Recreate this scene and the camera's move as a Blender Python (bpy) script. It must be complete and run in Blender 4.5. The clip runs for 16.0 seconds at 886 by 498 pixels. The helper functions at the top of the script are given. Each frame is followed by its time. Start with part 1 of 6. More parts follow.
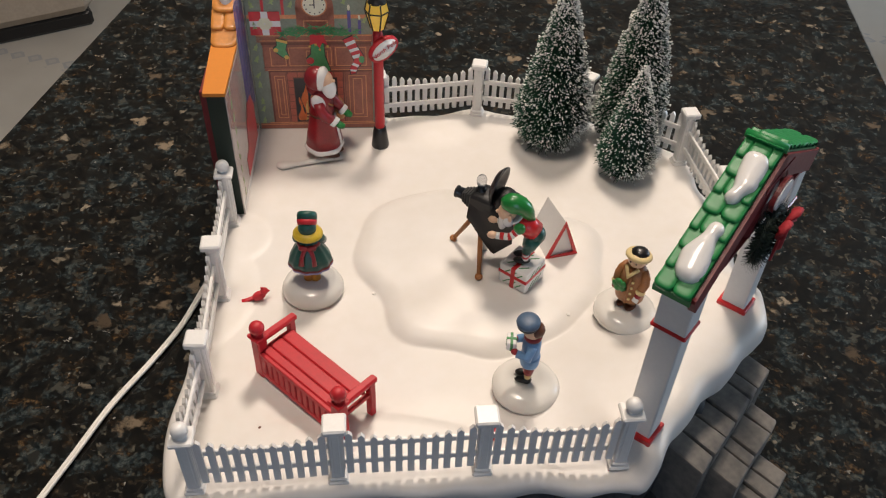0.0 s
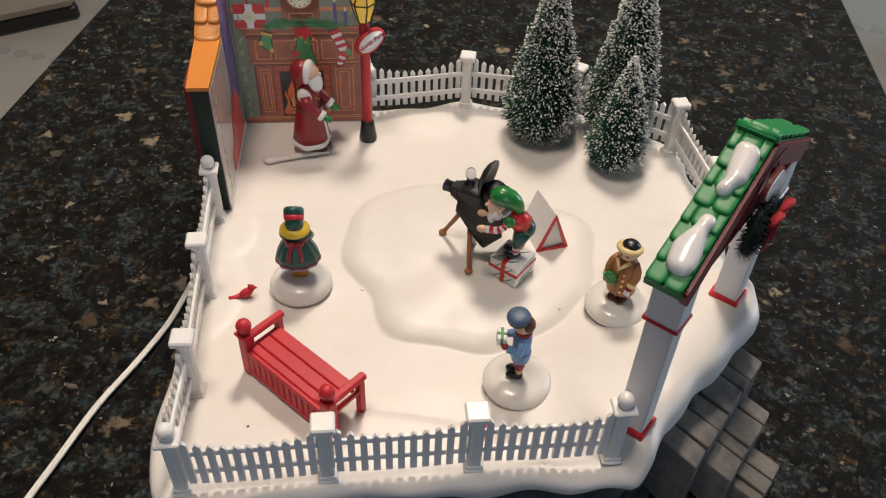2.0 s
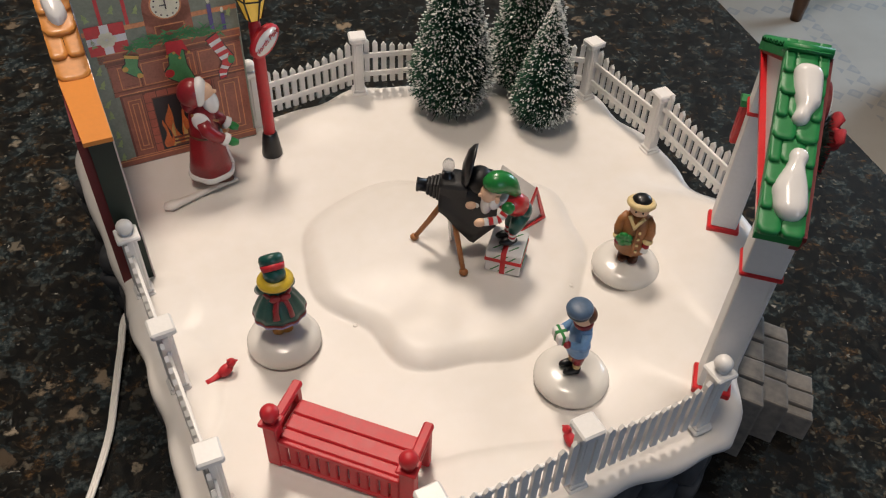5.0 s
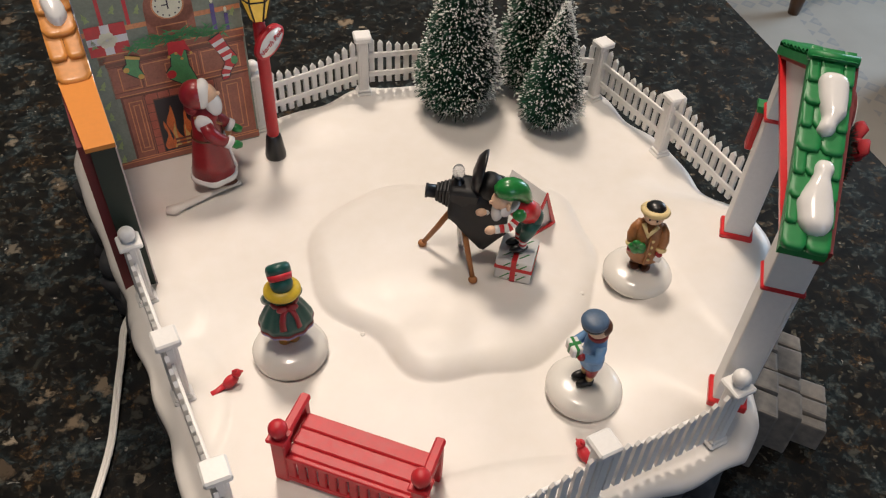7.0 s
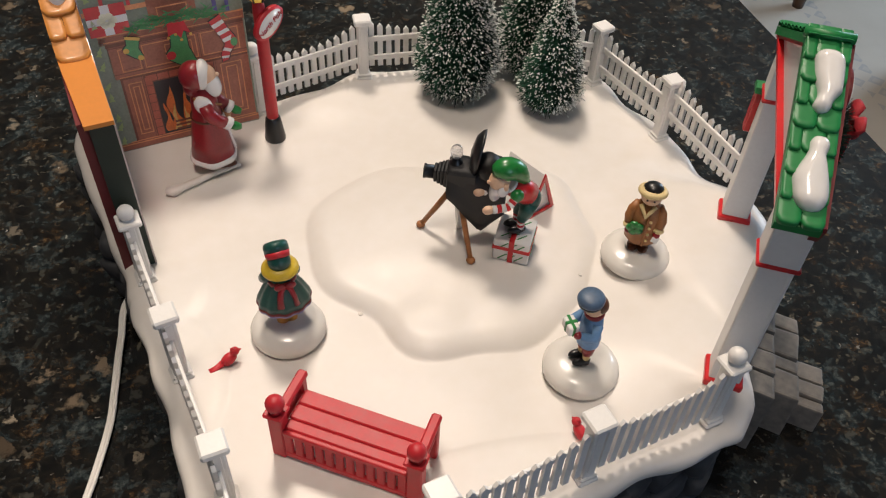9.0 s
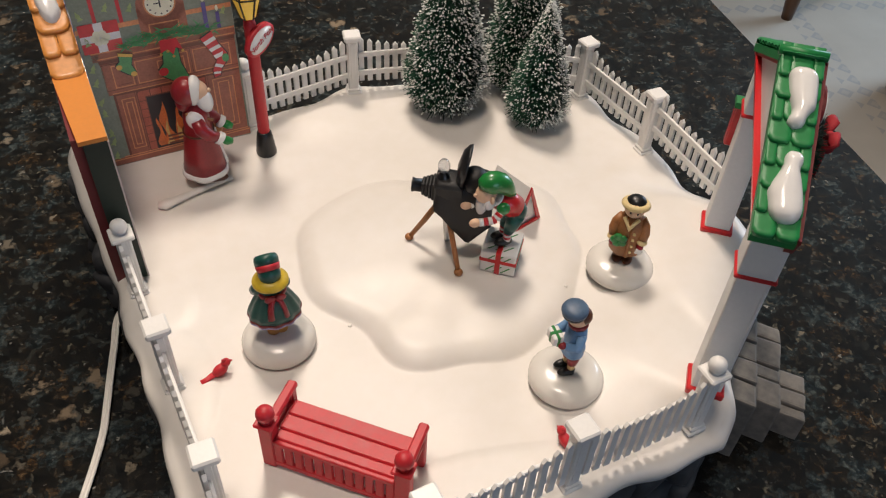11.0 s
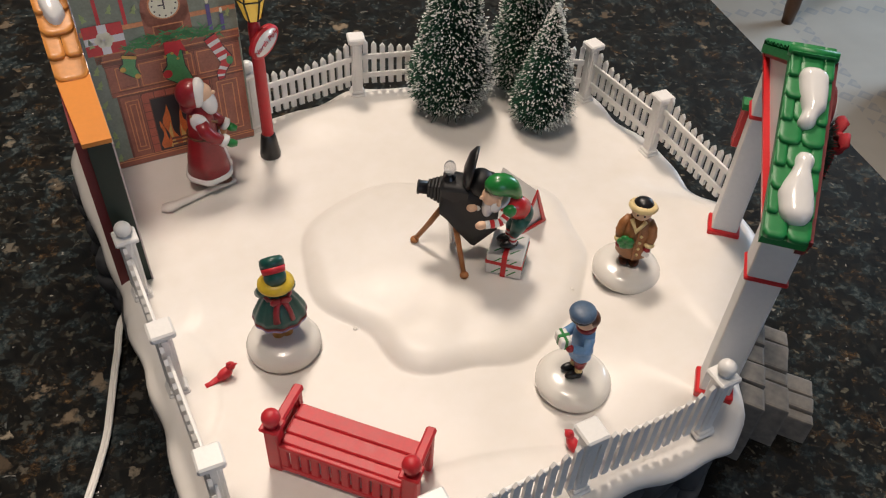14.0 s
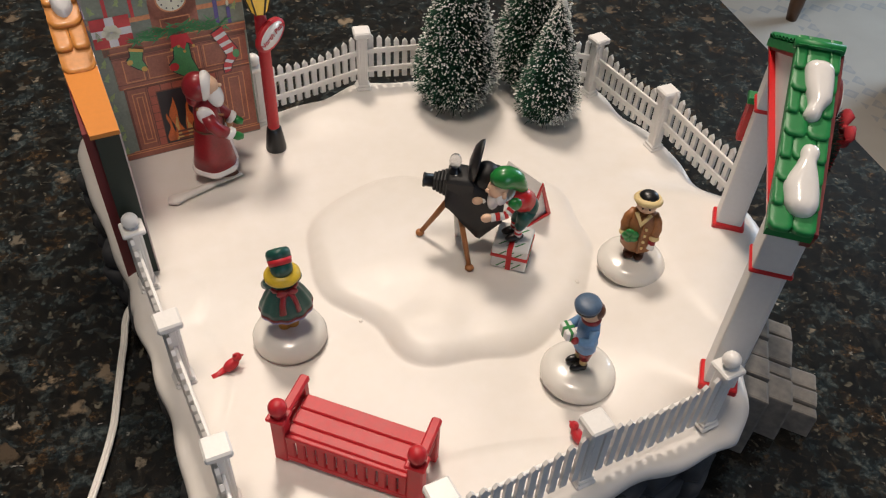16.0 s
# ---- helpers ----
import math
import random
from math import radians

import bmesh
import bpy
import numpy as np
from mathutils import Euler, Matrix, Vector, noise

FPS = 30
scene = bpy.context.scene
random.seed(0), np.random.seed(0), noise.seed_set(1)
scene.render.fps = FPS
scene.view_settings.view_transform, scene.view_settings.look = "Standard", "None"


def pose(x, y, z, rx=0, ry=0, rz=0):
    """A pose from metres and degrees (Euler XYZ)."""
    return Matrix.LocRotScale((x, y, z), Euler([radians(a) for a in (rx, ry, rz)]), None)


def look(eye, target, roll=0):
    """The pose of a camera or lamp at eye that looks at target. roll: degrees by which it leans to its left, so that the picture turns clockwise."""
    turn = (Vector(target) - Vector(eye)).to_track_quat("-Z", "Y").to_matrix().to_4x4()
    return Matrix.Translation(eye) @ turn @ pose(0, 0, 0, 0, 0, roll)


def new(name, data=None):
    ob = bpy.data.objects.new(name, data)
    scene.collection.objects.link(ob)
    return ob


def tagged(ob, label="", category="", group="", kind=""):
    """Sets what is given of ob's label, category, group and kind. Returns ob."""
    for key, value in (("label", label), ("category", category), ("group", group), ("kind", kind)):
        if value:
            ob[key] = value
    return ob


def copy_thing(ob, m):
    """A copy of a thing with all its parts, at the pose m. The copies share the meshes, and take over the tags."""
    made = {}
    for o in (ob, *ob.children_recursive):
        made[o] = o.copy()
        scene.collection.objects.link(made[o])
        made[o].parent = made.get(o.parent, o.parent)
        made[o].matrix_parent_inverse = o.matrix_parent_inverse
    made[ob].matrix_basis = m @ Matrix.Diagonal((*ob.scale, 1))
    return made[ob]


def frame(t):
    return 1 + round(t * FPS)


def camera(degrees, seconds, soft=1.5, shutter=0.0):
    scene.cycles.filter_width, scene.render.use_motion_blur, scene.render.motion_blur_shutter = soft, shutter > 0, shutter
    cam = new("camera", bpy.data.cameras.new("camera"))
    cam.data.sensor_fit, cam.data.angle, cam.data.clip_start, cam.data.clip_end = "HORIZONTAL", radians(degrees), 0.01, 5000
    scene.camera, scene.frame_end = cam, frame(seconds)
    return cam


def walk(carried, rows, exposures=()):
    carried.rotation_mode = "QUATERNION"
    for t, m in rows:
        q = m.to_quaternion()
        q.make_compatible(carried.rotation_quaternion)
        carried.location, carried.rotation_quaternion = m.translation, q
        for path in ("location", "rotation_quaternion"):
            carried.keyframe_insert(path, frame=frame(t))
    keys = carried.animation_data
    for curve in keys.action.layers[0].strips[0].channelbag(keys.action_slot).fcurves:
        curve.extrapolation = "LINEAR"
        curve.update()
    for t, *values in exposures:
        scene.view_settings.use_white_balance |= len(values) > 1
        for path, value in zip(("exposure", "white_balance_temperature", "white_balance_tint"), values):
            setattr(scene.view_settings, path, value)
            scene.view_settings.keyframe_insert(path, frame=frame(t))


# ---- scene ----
cam = camera(56.06, 16.0, soft=1.2)
PATH = [
    (0, (0.09228, 0.08908, 0.28274), (0.06358, 0.38128, 0.01109), 2.42),
    (0.5, (0.08934, 0.09062, 0.28199), (0.06194, 0.38308, 0.01049), 2.75),
    (1, (0.08989, 0.09027, 0.28172), (0.06295, 0.38211, 0.00950), 2.84),
    (1.5, (0.09192, 0.09058, 0.28195), (0.06524, 0.38186, 0.00910), 2.64),
    (2, (0.09314, 0.09298, 0.28043), (0.06865, 0.38323, 0.00628), 2.36),
    (2.5, (0.07794, 0.09940, 0.28429), (0.06590, 0.39136, 0.01113), 0.83),
    (3, (0.08957, 0.12417, 0.26801), (0.08790, 0.41340, -0.00829), 0.66),
    (3.5, (0.07699, 0.13895, 0.24640), (0.08713, 0.42686, -0.03109), -0.06),
    (4, (0.03069, 0.14517, 0.25240), (0.08266, 0.42878, -0.02484), -0.22),
    (4.2, (0.01600, 0.14200, 0.25500), (0.08100, 0.42150, -0.02930), 0.70),
    (6.3, (-0.00030, 0.15100, 0.25784), (0.08883, 0.42050, -0.02399), 3.27),
    (6.5, (0.00036, 0.15286, 0.25632), (0.08850, 0.42155, -0.02659), 3.38),
    (7, (0.00027, 0.15367, 0.25659), (0.08551, 0.42179, -0.02774), 3.24),
    (7.5, (0.00095, 0.15272, 0.25491), (0.08517, 0.41991, -0.03061), 3.14),
    (8, (0.00094, 0.15103, 0.25301), (0.08435, 0.41763, -0.03329), 3.22),
    (10.5, (0.00195, 0.14539, 0.25661), (0.08651, 0.41367, -0.02777), 3.35),
    (11, (0.00222, 0.14422, 0.25834), (0.08933, 0.41367, -0.02416), 3.45),
    (11.5, (0.00145, 0.14380, 0.25867), (0.09091, 0.41370, -0.02266), 3.76),
    (12, (0.00057, 0.14155, 0.25916), (0.09059, 0.41276, -0.02075), 3.77),
    (12.5, (0.00030, 0.13810, 0.25902), (0.08968, 0.40993, -0.02047), 3.58),
    (13, (-0.00167, 0.13485, 0.25823), (0.08697, 0.40761, -0.02059), 3.48),
    (13.5, (0.00079, 0.13812, 0.25795), (0.08910, 0.41026, -0.02159), 3.39),
    (14, (0.00028, 0.14570, 0.25628), (0.08773, 0.41663, -0.02469), 3.38),
    (14.5, (0.00088, 0.14731, 0.25557), (0.08737, 0.41763, -0.02629), 3.37),
    (15, (-0.00031, 0.14443, 0.25582), (0.08557, 0.41455, -0.02642), 3.29),
    (15.5, (-0.00021, 0.14425, 0.25543), (0.08581, 0.41428, -0.02686), 3.35),
    (16, (-0.00130, 0.14397, 0.25586), (0.08466, 0.41424, -0.02621), 3.37),
]
walk(cam, [(t, look(eye, target, roll)) for t, eye, target, roll in PATH], [(0, -0.04), (3.0, -0.04), (3.5, -0.14), (4.0, -0.17), (6.3, -0.06), (16, -0.05)])

# ---- light ----
world = bpy.data.worlds.new("world")
scene.world = world
world.use_nodes = True
bg = world.node_tree.nodes["Background"]
sky = world.node_tree.nodes.new("ShaderNodeTexSky")
sky.sky_type, sky.sun_disc = "NISHITA", False
sky.sun_elevation, sky.sun_rotation = radians(35), radians(160)
world.node_tree.links.new(sky.outputs[0], bg.inputs[0])
bg.inputs[1].default_value = 0.1


def lamp(name, size, power, color, m, shape="DISK"):
    d = bpy.data.lights.new(name, "AREA")
    d.shape, d.size, d.energy, d.color = shape, size, power, color
    if shape == "RECTANGLE":
        d.size_y = size * 1.2
    ob = new(name, d)
    ob.matrix_world = m
    return ob


# two ceiling fixtures, one beyond the display and one beside it, and daylight from the window behind the camera
CEILS = ((0.10, 1.06, 1.42), (-0.11, 0.22, 1.42))
for spot, power in zip(CEILS, (20.5, 8.7)):
    lamp("ceiling_lamp", 0.28, power, (1.0, 0.845, 0.71), look(spot, (spot[0], spot[1] - 0.01, 0)))
lamp("window_light", 1.1, 8.5, (0.36, 0.58, 1.0), look((0.9, -2.45, 0.55), (0.3, 0.4, 0.0)), "RECTANGLE")
lamp("window_light", 1.1, 36, (0.62, 0.80, 1.0), look((3.55, 2.20, 0.55), (1.45, 1.7, 0.1)), "RECTANGLE").data.spread = radians(150)


# ---- materials ----
def material(name, color, rough=0.5, metal=0.0, coat=0.0, var=0.12, scale=60.0, bump=0.0, bscale=400.0, island=0.0, dirt=None, emit=0.0):
    """A painted or moulded surface: colour mottled at two scales, fine relief, and an odd shift from piece to piece."""
    m = bpy.data.materials.new(name)
    m.use_nodes = True
    n, l = m.node_tree.nodes, m.node_tree.links
    b = n["Principled BSDF"]
    tc = n.new("ShaderNodeTexCoord")
    big, fine = n.new("ShaderNodeTexNoise"), n.new("ShaderNodeTexNoise")
    big.inputs["Scale"].default_value, big.inputs["Detail"].default_value = scale, 4
    fine.inputs["Scale"].default_value, fine.inputs["Detail"].default_value = scale * 7, 3
    for t in (big, fine):
        l.new(tc.outputs["Object"], t.inputs["Vector"])
    add = n.new("ShaderNodeMath")
    add.operation = "ADD"
    l.new(big.outputs["Fac"], add.inputs[0])
    l.new(fine.outputs["Fac"], add.inputs[1])
    ramp = n.new("ShaderNodeMapRange")
    ramp.inputs["From Min"].default_value, ramp.inputs["From Max"].default_value = 0.6, 1.4
    l.new(add.outputs[0], ramp.inputs["Value"])
    mix = n.new("ShaderNodeMix")
    mix.data_type = "RGBA"
    lo = dirt if dirt else tuple(c * (1 - var) for c in color)
    mix.inputs["A"].default_value = (*lo, 1)
    mix.inputs["B"].default_value = (*[min(1, c * (1 + var * 0.5)) for c in color], 1)
    l.new(ramp.outputs[0], mix.inputs["Factor"])
    out = mix.outputs["Result"]
    if island:
        geo, hsv, mr = n.new("ShaderNodeNewGeometry"), n.new("ShaderNodeHueSaturation"), n.new("ShaderNodeMapRange")
        mr.inputs["To Min"].default_value, mr.inputs["To Max"].default_value = 1 - island, 1 + island
        l.new(geo.outputs["Random Per Island"], mr.inputs["Value"])
        l.new(mr.outputs[0], hsv.inputs["Value"])
        l.new(out, hsv.inputs["Color"])
        out = hsv.outputs[0]
    l.new(out, b.inputs["Base Color"])
    rr = n.new("ShaderNodeMapRange")
    rr.inputs["To Min"].default_value, rr.inputs["To Max"].default_value = rough * 0.8, min(1, rough * 1.25)
    l.new(fine.outputs["Fac"], rr.inputs["Value"])
    l.new(rr.outputs[0], b.inputs["Roughness"])
    b.inputs["Metallic"].default_value = metal
    b.inputs["Coat Weight"].default_value, b.inputs["Coat Roughness"].default_value = coat, 0.12
    if emit:
        b.inputs["Emission Color"].default_value, b.inputs["Emission Strength"].default_value = (*color, 1), emit
    if bump:
        t, bp = n.new("ShaderNodeTexNoise"), n.new("ShaderNodeBump")
        t.inputs["Scale"].default_value, t.inputs["Detail"].default_value = bscale, 5
        l.new(tc.outputs["Object"], t.inputs["Vector"])
        l.new(t.outputs["Fac"], bp.inputs["Height"])
        bp.inputs["Strength"].default_value, bp.inputs["Distance"].default_value = bump, 0.0006
        l.new(bp.outputs[0], b.inputs["Normal"])
    return m


def granite():
    """Dark polished granite: black-brown ground, blue-grey and rust clouds, tan and pale crystals."""
    m = bpy.data.materials.new("dark_granite")
    m.use_nodes = True
    n, l = m.node_tree.nodes, m.node_tree.links
    b = n["Principled BSDF"]
    tc = n.new("ShaderNodeTexCoord")

    def tex(kind, scale, detail=4.0, rough=0.6):
        t = n.new(kind)
        t.inputs["Scale"].default_value = scale
        if kind == "ShaderNodeTexNoise":
            t.inputs["Detail"].default_value, t.inputs["Roughness"].default_value = detail, rough
        l.new(warp_out if kind != "ShaderNodeTexNoise" else tc.outputs["Object"], t.inputs["Vector"])
        return t

    wn = n.new("ShaderNodeTexNoise")
    wn.inputs["Scale"].default_value, wn.inputs["Detail"].default_value = 130, 3
    l.new(tc.outputs["Object"], wn.inputs["Vector"])
    warp = n.new("ShaderNodeMix")
    warp.data_type, warp.blend_type = "RGBA", "ADD"
    warp.inputs["Factor"].default_value = 0.016
    l.new(tc.outputs["Object"], warp.inputs["A"])
    l.new(wn.outputs["Color"], warp.inputs["B"])
    warp_out = warp.outputs["Result"]

    def ramp(src, stops):
        r = n.new("ShaderNodeValToRGB")
        e = r.color_ramp.elements
        while len(e) < len(stops):
            e.new(0.5)
        for k, (p, c) in enumerate(stops):
            e[k].position, e[k].color = p, (*c, 1)
        l.new(src, r.inputs[0])
        return r.outputs[0]

    def over(a, c, fac):
        x = n.new("ShaderNodeMix")
        x.data_type = "RGBA"
        l.new(a, x.inputs["A"])
        l.new(c, x.inputs["B"])
        l.new(fac, x.inputs["Factor"])
        return x.outputs["Result"]

    base = ramp(tex("ShaderNodeTexNoise", 210, 8, 0.8).outputs["Fac"], [(0.38, (0.0012, 0.0012, 0.0013)), (0.50, (0.0050, 0.0048, 0.0042)), (0.58, (0.017, 0.014, 0.010)), (0.70, (0.050, 0.038, 0.026))])
    bl = ramp(tex("ShaderNodeTexNoise", 62, 6, 0.72).outputs["Fac"], [(0.50, (0, 0, 0)), (0.59, (1, 1, 1))])
    bluec = ramp(tex("ShaderNodeTexNoise", 240, 6, 0.75).outputs["Fac"], [(0.38, (0.0016, 0.0024, 0.0030)), (0.50, (0.016, 0.023, 0.025)), (0.62, (0.066, 0.078, 0.075))])
    c = over(base, bluec, bl)
    rust = ramp(tex("ShaderNodeTexNoise", 74, 7, 0.75).outputs["Fac"], [(0.55, (0, 0, 0)), (0.62, (0.9, 0.9, 0.9))])
    rustc = ramp(tex("ShaderNodeTexNoise", 300, 5, 0.75).outputs["Fac"], [(0.38, (0.004, 0.0022, 0.0012)), (0.51, (0.030, 0.018, 0.009)), (0.64, (0.13, 0.083, 0.040))])
    c = over(c, rustc, rust)
    # crystals: cells of several sizes, a few of them pale
    for scale, cut, lo, hi in ((150, 0.80, (0.006, 0.007, 0.007), (0.050, 0.050, 0.042)), (300, 0.86, (0.010, 0.011, 0.010), (0.10, 0.092, 0.070)), (76, 0.950, (0.05, 0.036, 0.024), (0.23, 0.18, 0.125)), (135, 0.955, (0.05, 0.045, 0.036), (0.26, 0.22, 0.165)), (480, 0.975, (0.05, 0.055, 0.055), (0.30, 0.29, 0.26))):
        v = tex("ShaderNodeTexVoronoi", scale)
        sep = n.new("ShaderNodeSeparateColor")
        l.new(v.outputs["Color"], sep.inputs[0])
        pick = ramp(sep.outputs[0], [(cut, (0, 0, 0)), (cut + 0.02, (1, 1, 1))])
        rag = n.new("ShaderNodeMath")
        rag.operation = "MULTIPLY_ADD"
        l.new(tex("ShaderNodeTexNoise", scale * 3.5, 3, 0.7).outputs["Fac"], rag.inputs[0])
        rag.inputs[1].default_value = 0.75
        l.new(v.outputs["Distance"], rag.inputs[2])
        edge = ramp(rag.outputs[0], [(0.62, (1, 1, 1)), (0.84, (0, 0, 0))])
        mul = n.new("ShaderNodeMath")
        mul.operation = "MULTIPLY"
        l.new(pick, mul.inputs[0])
        l.new(edge, mul.inputs[1])
        c = over(c, ramp(sep.outputs[1], [(0.0, lo), (1.0, hi)]), mul.outputs[0])
    l.new(c, b.inputs["Base Color"])
    b.inputs["Roughness"].default_value = 0.16
    rg = ramp(tex("ShaderNodeTexNoise", 300, 4).outputs["Fac"], [(0.3, (0.07, 0.07, 0.07)), (0.7, (0.17, 0.17, 0.17))])
    l.new(rg, b.inputs["Roughness"])
    bp = n.new("ShaderNodeBump")
    bp.inputs["Strength"].default_value, bp.inputs["Distance"].default_value = 0.08, 0.001
    l.new(wn.outputs["Fac"], bp.inputs["Height"])
    l.new(bp.outputs[0], b.inputs["Normal"])
    return m


def vinyl():
    """Pale sheet flooring with bands of small printed diamonds round large squares."""
    m = bpy.data.materials.new("patterned_vinyl")
    m.use_nodes = True
    n, l = m.node_tree.nodes, m.node_tree.links
    b = n["Principled BSDF"]
    tc = n.new("ShaderNodeTexCoord")
    mp = n.new("ShaderNodeMapping")
    mp.inputs["Rotation"].default_value = (0, 0, radians(8))
    l.new(tc.outputs["Object"], mp.inputs["Vector"])
    sep = n.new("ShaderNodeSeparateXYZ")
    l.new(mp.outputs[0], sep.inputs[0])

    def math_node(op, a, c=None):
        x = n.new("ShaderNodeMath")
        x.operation = op
        for k, v in enumerate((a, c)):
            if v is None:
                continue
            if isinstance(v, (int, float)):
                x.inputs[k].default_value = v
            else:
                l.new(v, x.inputs[k])
        return x.outputs[0]

    def tri_wave(v, period):
        return math_node("PINGPONG", v, period / 2)

    X, Y = sep.outputs[0], sep.outputs[1]
    bands = math_node("MAXIMUM", math_node("LESS_THAN", tri_wave(X, 0.46), 0.028), math_node("LESS_THAN", tri_wave(Y, 0.46), 0.028))
    dia = math_node("LESS_THAN", math_node("ADD", tri_wave(X, 0.056), tri_wave(Y, 0.056)), 0.025)
    rim = math_node("GREATER_THAN", math_node("ADD", tri_wave(X, 0.056), tri_wave(Y, 0.056)), 0.013)
    fac = math_node("MULTIPLY", bands, math_node("MULTIPLY", dia, math_node("ADD", math_node("MULTIPLY", rim, 0.5), 0.45)))
    no = n.new("ShaderNodeTexNoise")
    no.inputs["Scale"].default_value, no.inputs["Detail"].default_value = 9, 6
    l.new(tc.outputs["Object"], no.inputs["Vector"])
    cr = n.new("ShaderNodeValToRGB")
    cr.color_ramp.elements[0].color, cr.color_ramp.elements[1].color = (0.50, 0.46, 0.40, 1), (0.64, 0.60, 0.53, 1)
    l.new(no.outputs["Fac"], cr.inputs[0])
    mx = n.new("ShaderNodeMix")
    mx.data_type = "RGBA"
    mx.inputs["B"].default_value = (0.42, 0.415, 0.41, 1)
    l.new(cr.outputs[0], mx.inputs["A"])
    l.new(fac, mx.inputs["Factor"])
    l.new(mx.outputs["Result"], b.inputs["Base Color"])
    b.inputs["Roughness"].default_value = 0.35
    return m


GRANITE, VINYL = granite(), vinyl()
SNOW = material("snow_porcelain", (0.730, 0.703, 0.675), 0.41, coat=0.0, var=0.035, scale=18, bump=0.06, bscale=220, dirt=(0.695, 0.662, 0.612))
WHITE = material("white_plastic", (0.80, 0.79, 0.77), 0.32, var=0.05, scale=120, bump=0.03)
WHITE_GLOSS = material("white_glaze", (0.76, 0.75, 0.735), 0.2, coat=0.3, var=0.03, scale=80)
BASE_GLOSS = material("ivory_glaze", (0.72, 0.70, 0.655), 0.22, coat=0.2, var=0.02, scale=90)
RED = material("red_paint", (0.52, 0.018, 0.028), 0.46, coat=0.0, var=0.15, scale=90, bump=0.05)
RED_TRIM = material("bright_red_paint", (0.56, 0.018, 0.022), 0.30, coat=0.2, var=0.15, scale=120)
MAROON = material("maroon_paint", (0.16, 0.014, 0.016), 0.45, var=0.2, scale=150, bump=0.06)
COAT_RED = material("coat_red", (0.27, 0.012, 0.018), 0.35, coat=0.2, var=0.25, scale=160, bump=0.08)
GREEN = material("green_tile_paint", (0.010, 0.200, 0.050), 0.44, coat=0.0, var=0.2, scale=60, bump=0.04)
HAT_GREEN = material("bright_green_paint", (0.012, 0.19, 0.035), 0.3, coat=0.3, var=0.2, scale=140)
TEAL = material("teal_paint", (0.008, 0.072, 0.058), 0.38, coat=0.1, var=0.25, scale=160, bump=0.06)
DARK_GREEN = material("dark_green_paint", (0.006, 0.020, 0.013), 0.5, var=0.2, scale=100, bump=0.05)
ORANGE = material("orange_paint", (0.66, 0.235, 0.035), 0.42, var=0.08, scale=70, bump=0.04)
TILE_ORANGE = material("gingerbread_paint", (0.66, 0.265, 0.055), 0.36, coat=0.2, var=0.22, scale=70, bump=0.08)
BLACK = material("black_paint", (0.006, 0.006, 0.007), 0.35, coat=0.15, var=0.3, scale=140, bump=0.06)
CLOTH_BLACK = material("black_moulded_cloth", (0.007, 0.007, 0.008), 0.5, var=0.35, scale=110, bump=0.2, bscale=180)
WOOD = material("tan_painted_wood", (0.34, 0.135, 0.04), 0.45, var=0.25, scale=160, bump=0.06)
BLUE = material("blue_paint", (0.15, 0.30, 0.53), 0.45, coat=0.0, var=0.22, scale=160, bump=0.06)
NAVY = material("slate_blue_paint", (0.070, 0.120, 0.200), 0.45, var=0.2, scale=160, bump=0.05)
BROWN = material("tan_coat_paint", (0.34, 0.14, 0.045), 0.45, var=0.3, scale=170, bump=0.1)
BOOT = material("brown_boot_paint", (0.11, 0.035, 0.012), 0.42, var=0.3, scale=170)
SKIN = material("flesh_paint", (0.70, 0.46, 0.31), 0.45, var=0.1, scale=150)
CREAM = material("cream_paint", (0.70, 0.55, 0.27), 0.42, var=0.15, scale=170, bump=0.1)
YELLOW = material("yellow_paint", (0.62, 0.43, 0.03), 0.4, var=0.15, scale=150)
GOLD = material("gold_paint", (0.55, 0.27, 0.045), 0.42, var=0.2, scale=150)
LILAC = material("lilac_paint", (0.23, 0.22, 0.42), 0.42, var=0.15, scale=150)
LAMP_GLASS = material("amber_lamp_pane", (0.80, 0.50, 0.07), 0.3, var=0.1, scale=120, emit=0.25)
STONE = material("grey_painted_stone", (0.205, 0.186, 0.163), 0.6, var=0.3, scale=38, bump=0.25, bscale=150, island=0.15, dirt=(0.075, 0.072, 0.068))
ROCK = material("dark_painted_rock", (0.048, 0.050, 0.055), 0.7, var=0.45, scale=60, bump=0.5, bscale=150, island=0.2)
NEEDLE = material("bottle_brush_green", (0.011, 0.072, 0.037), 0.6, var=0.3, scale=60, island=0.5)
FLOCK = material("white_flocking", (0.86, 0.87, 0.84), 0.8, var=0.1, scale=60, island=0.2)
WIRE = material("twisted_wire", (0.18, 0.15, 0.11), 0.4, metal=0.8, var=0.2)
CORD = material("white_cord", (0.74, 0.72, 0.68), 0.4, var=0.06, scale=60)
WALL_PAINT = material("wall_paint", (0.55, 0.51, 0.46), 0.8, var=0.05, scale=4)
CEIL_PAINT = material("ceiling_paint", (0.52, 0.51, 0.49), 0.9, var=0.04, scale=5)
CABINET = material("cabinet_wood", (0.30, 0.17, 0.08), 0.45, var=0.2, scale=12)
BEIGE = material("beige_fabric", (0.42, 0.34, 0.26), 0.9, var=0.15, scale=20, bump=0.2, bscale=300)
CHAIR_WOOD = material("brown_chair_wood", (0.10, 0.045, 0.02), 0.4, var=0.25, scale=25)
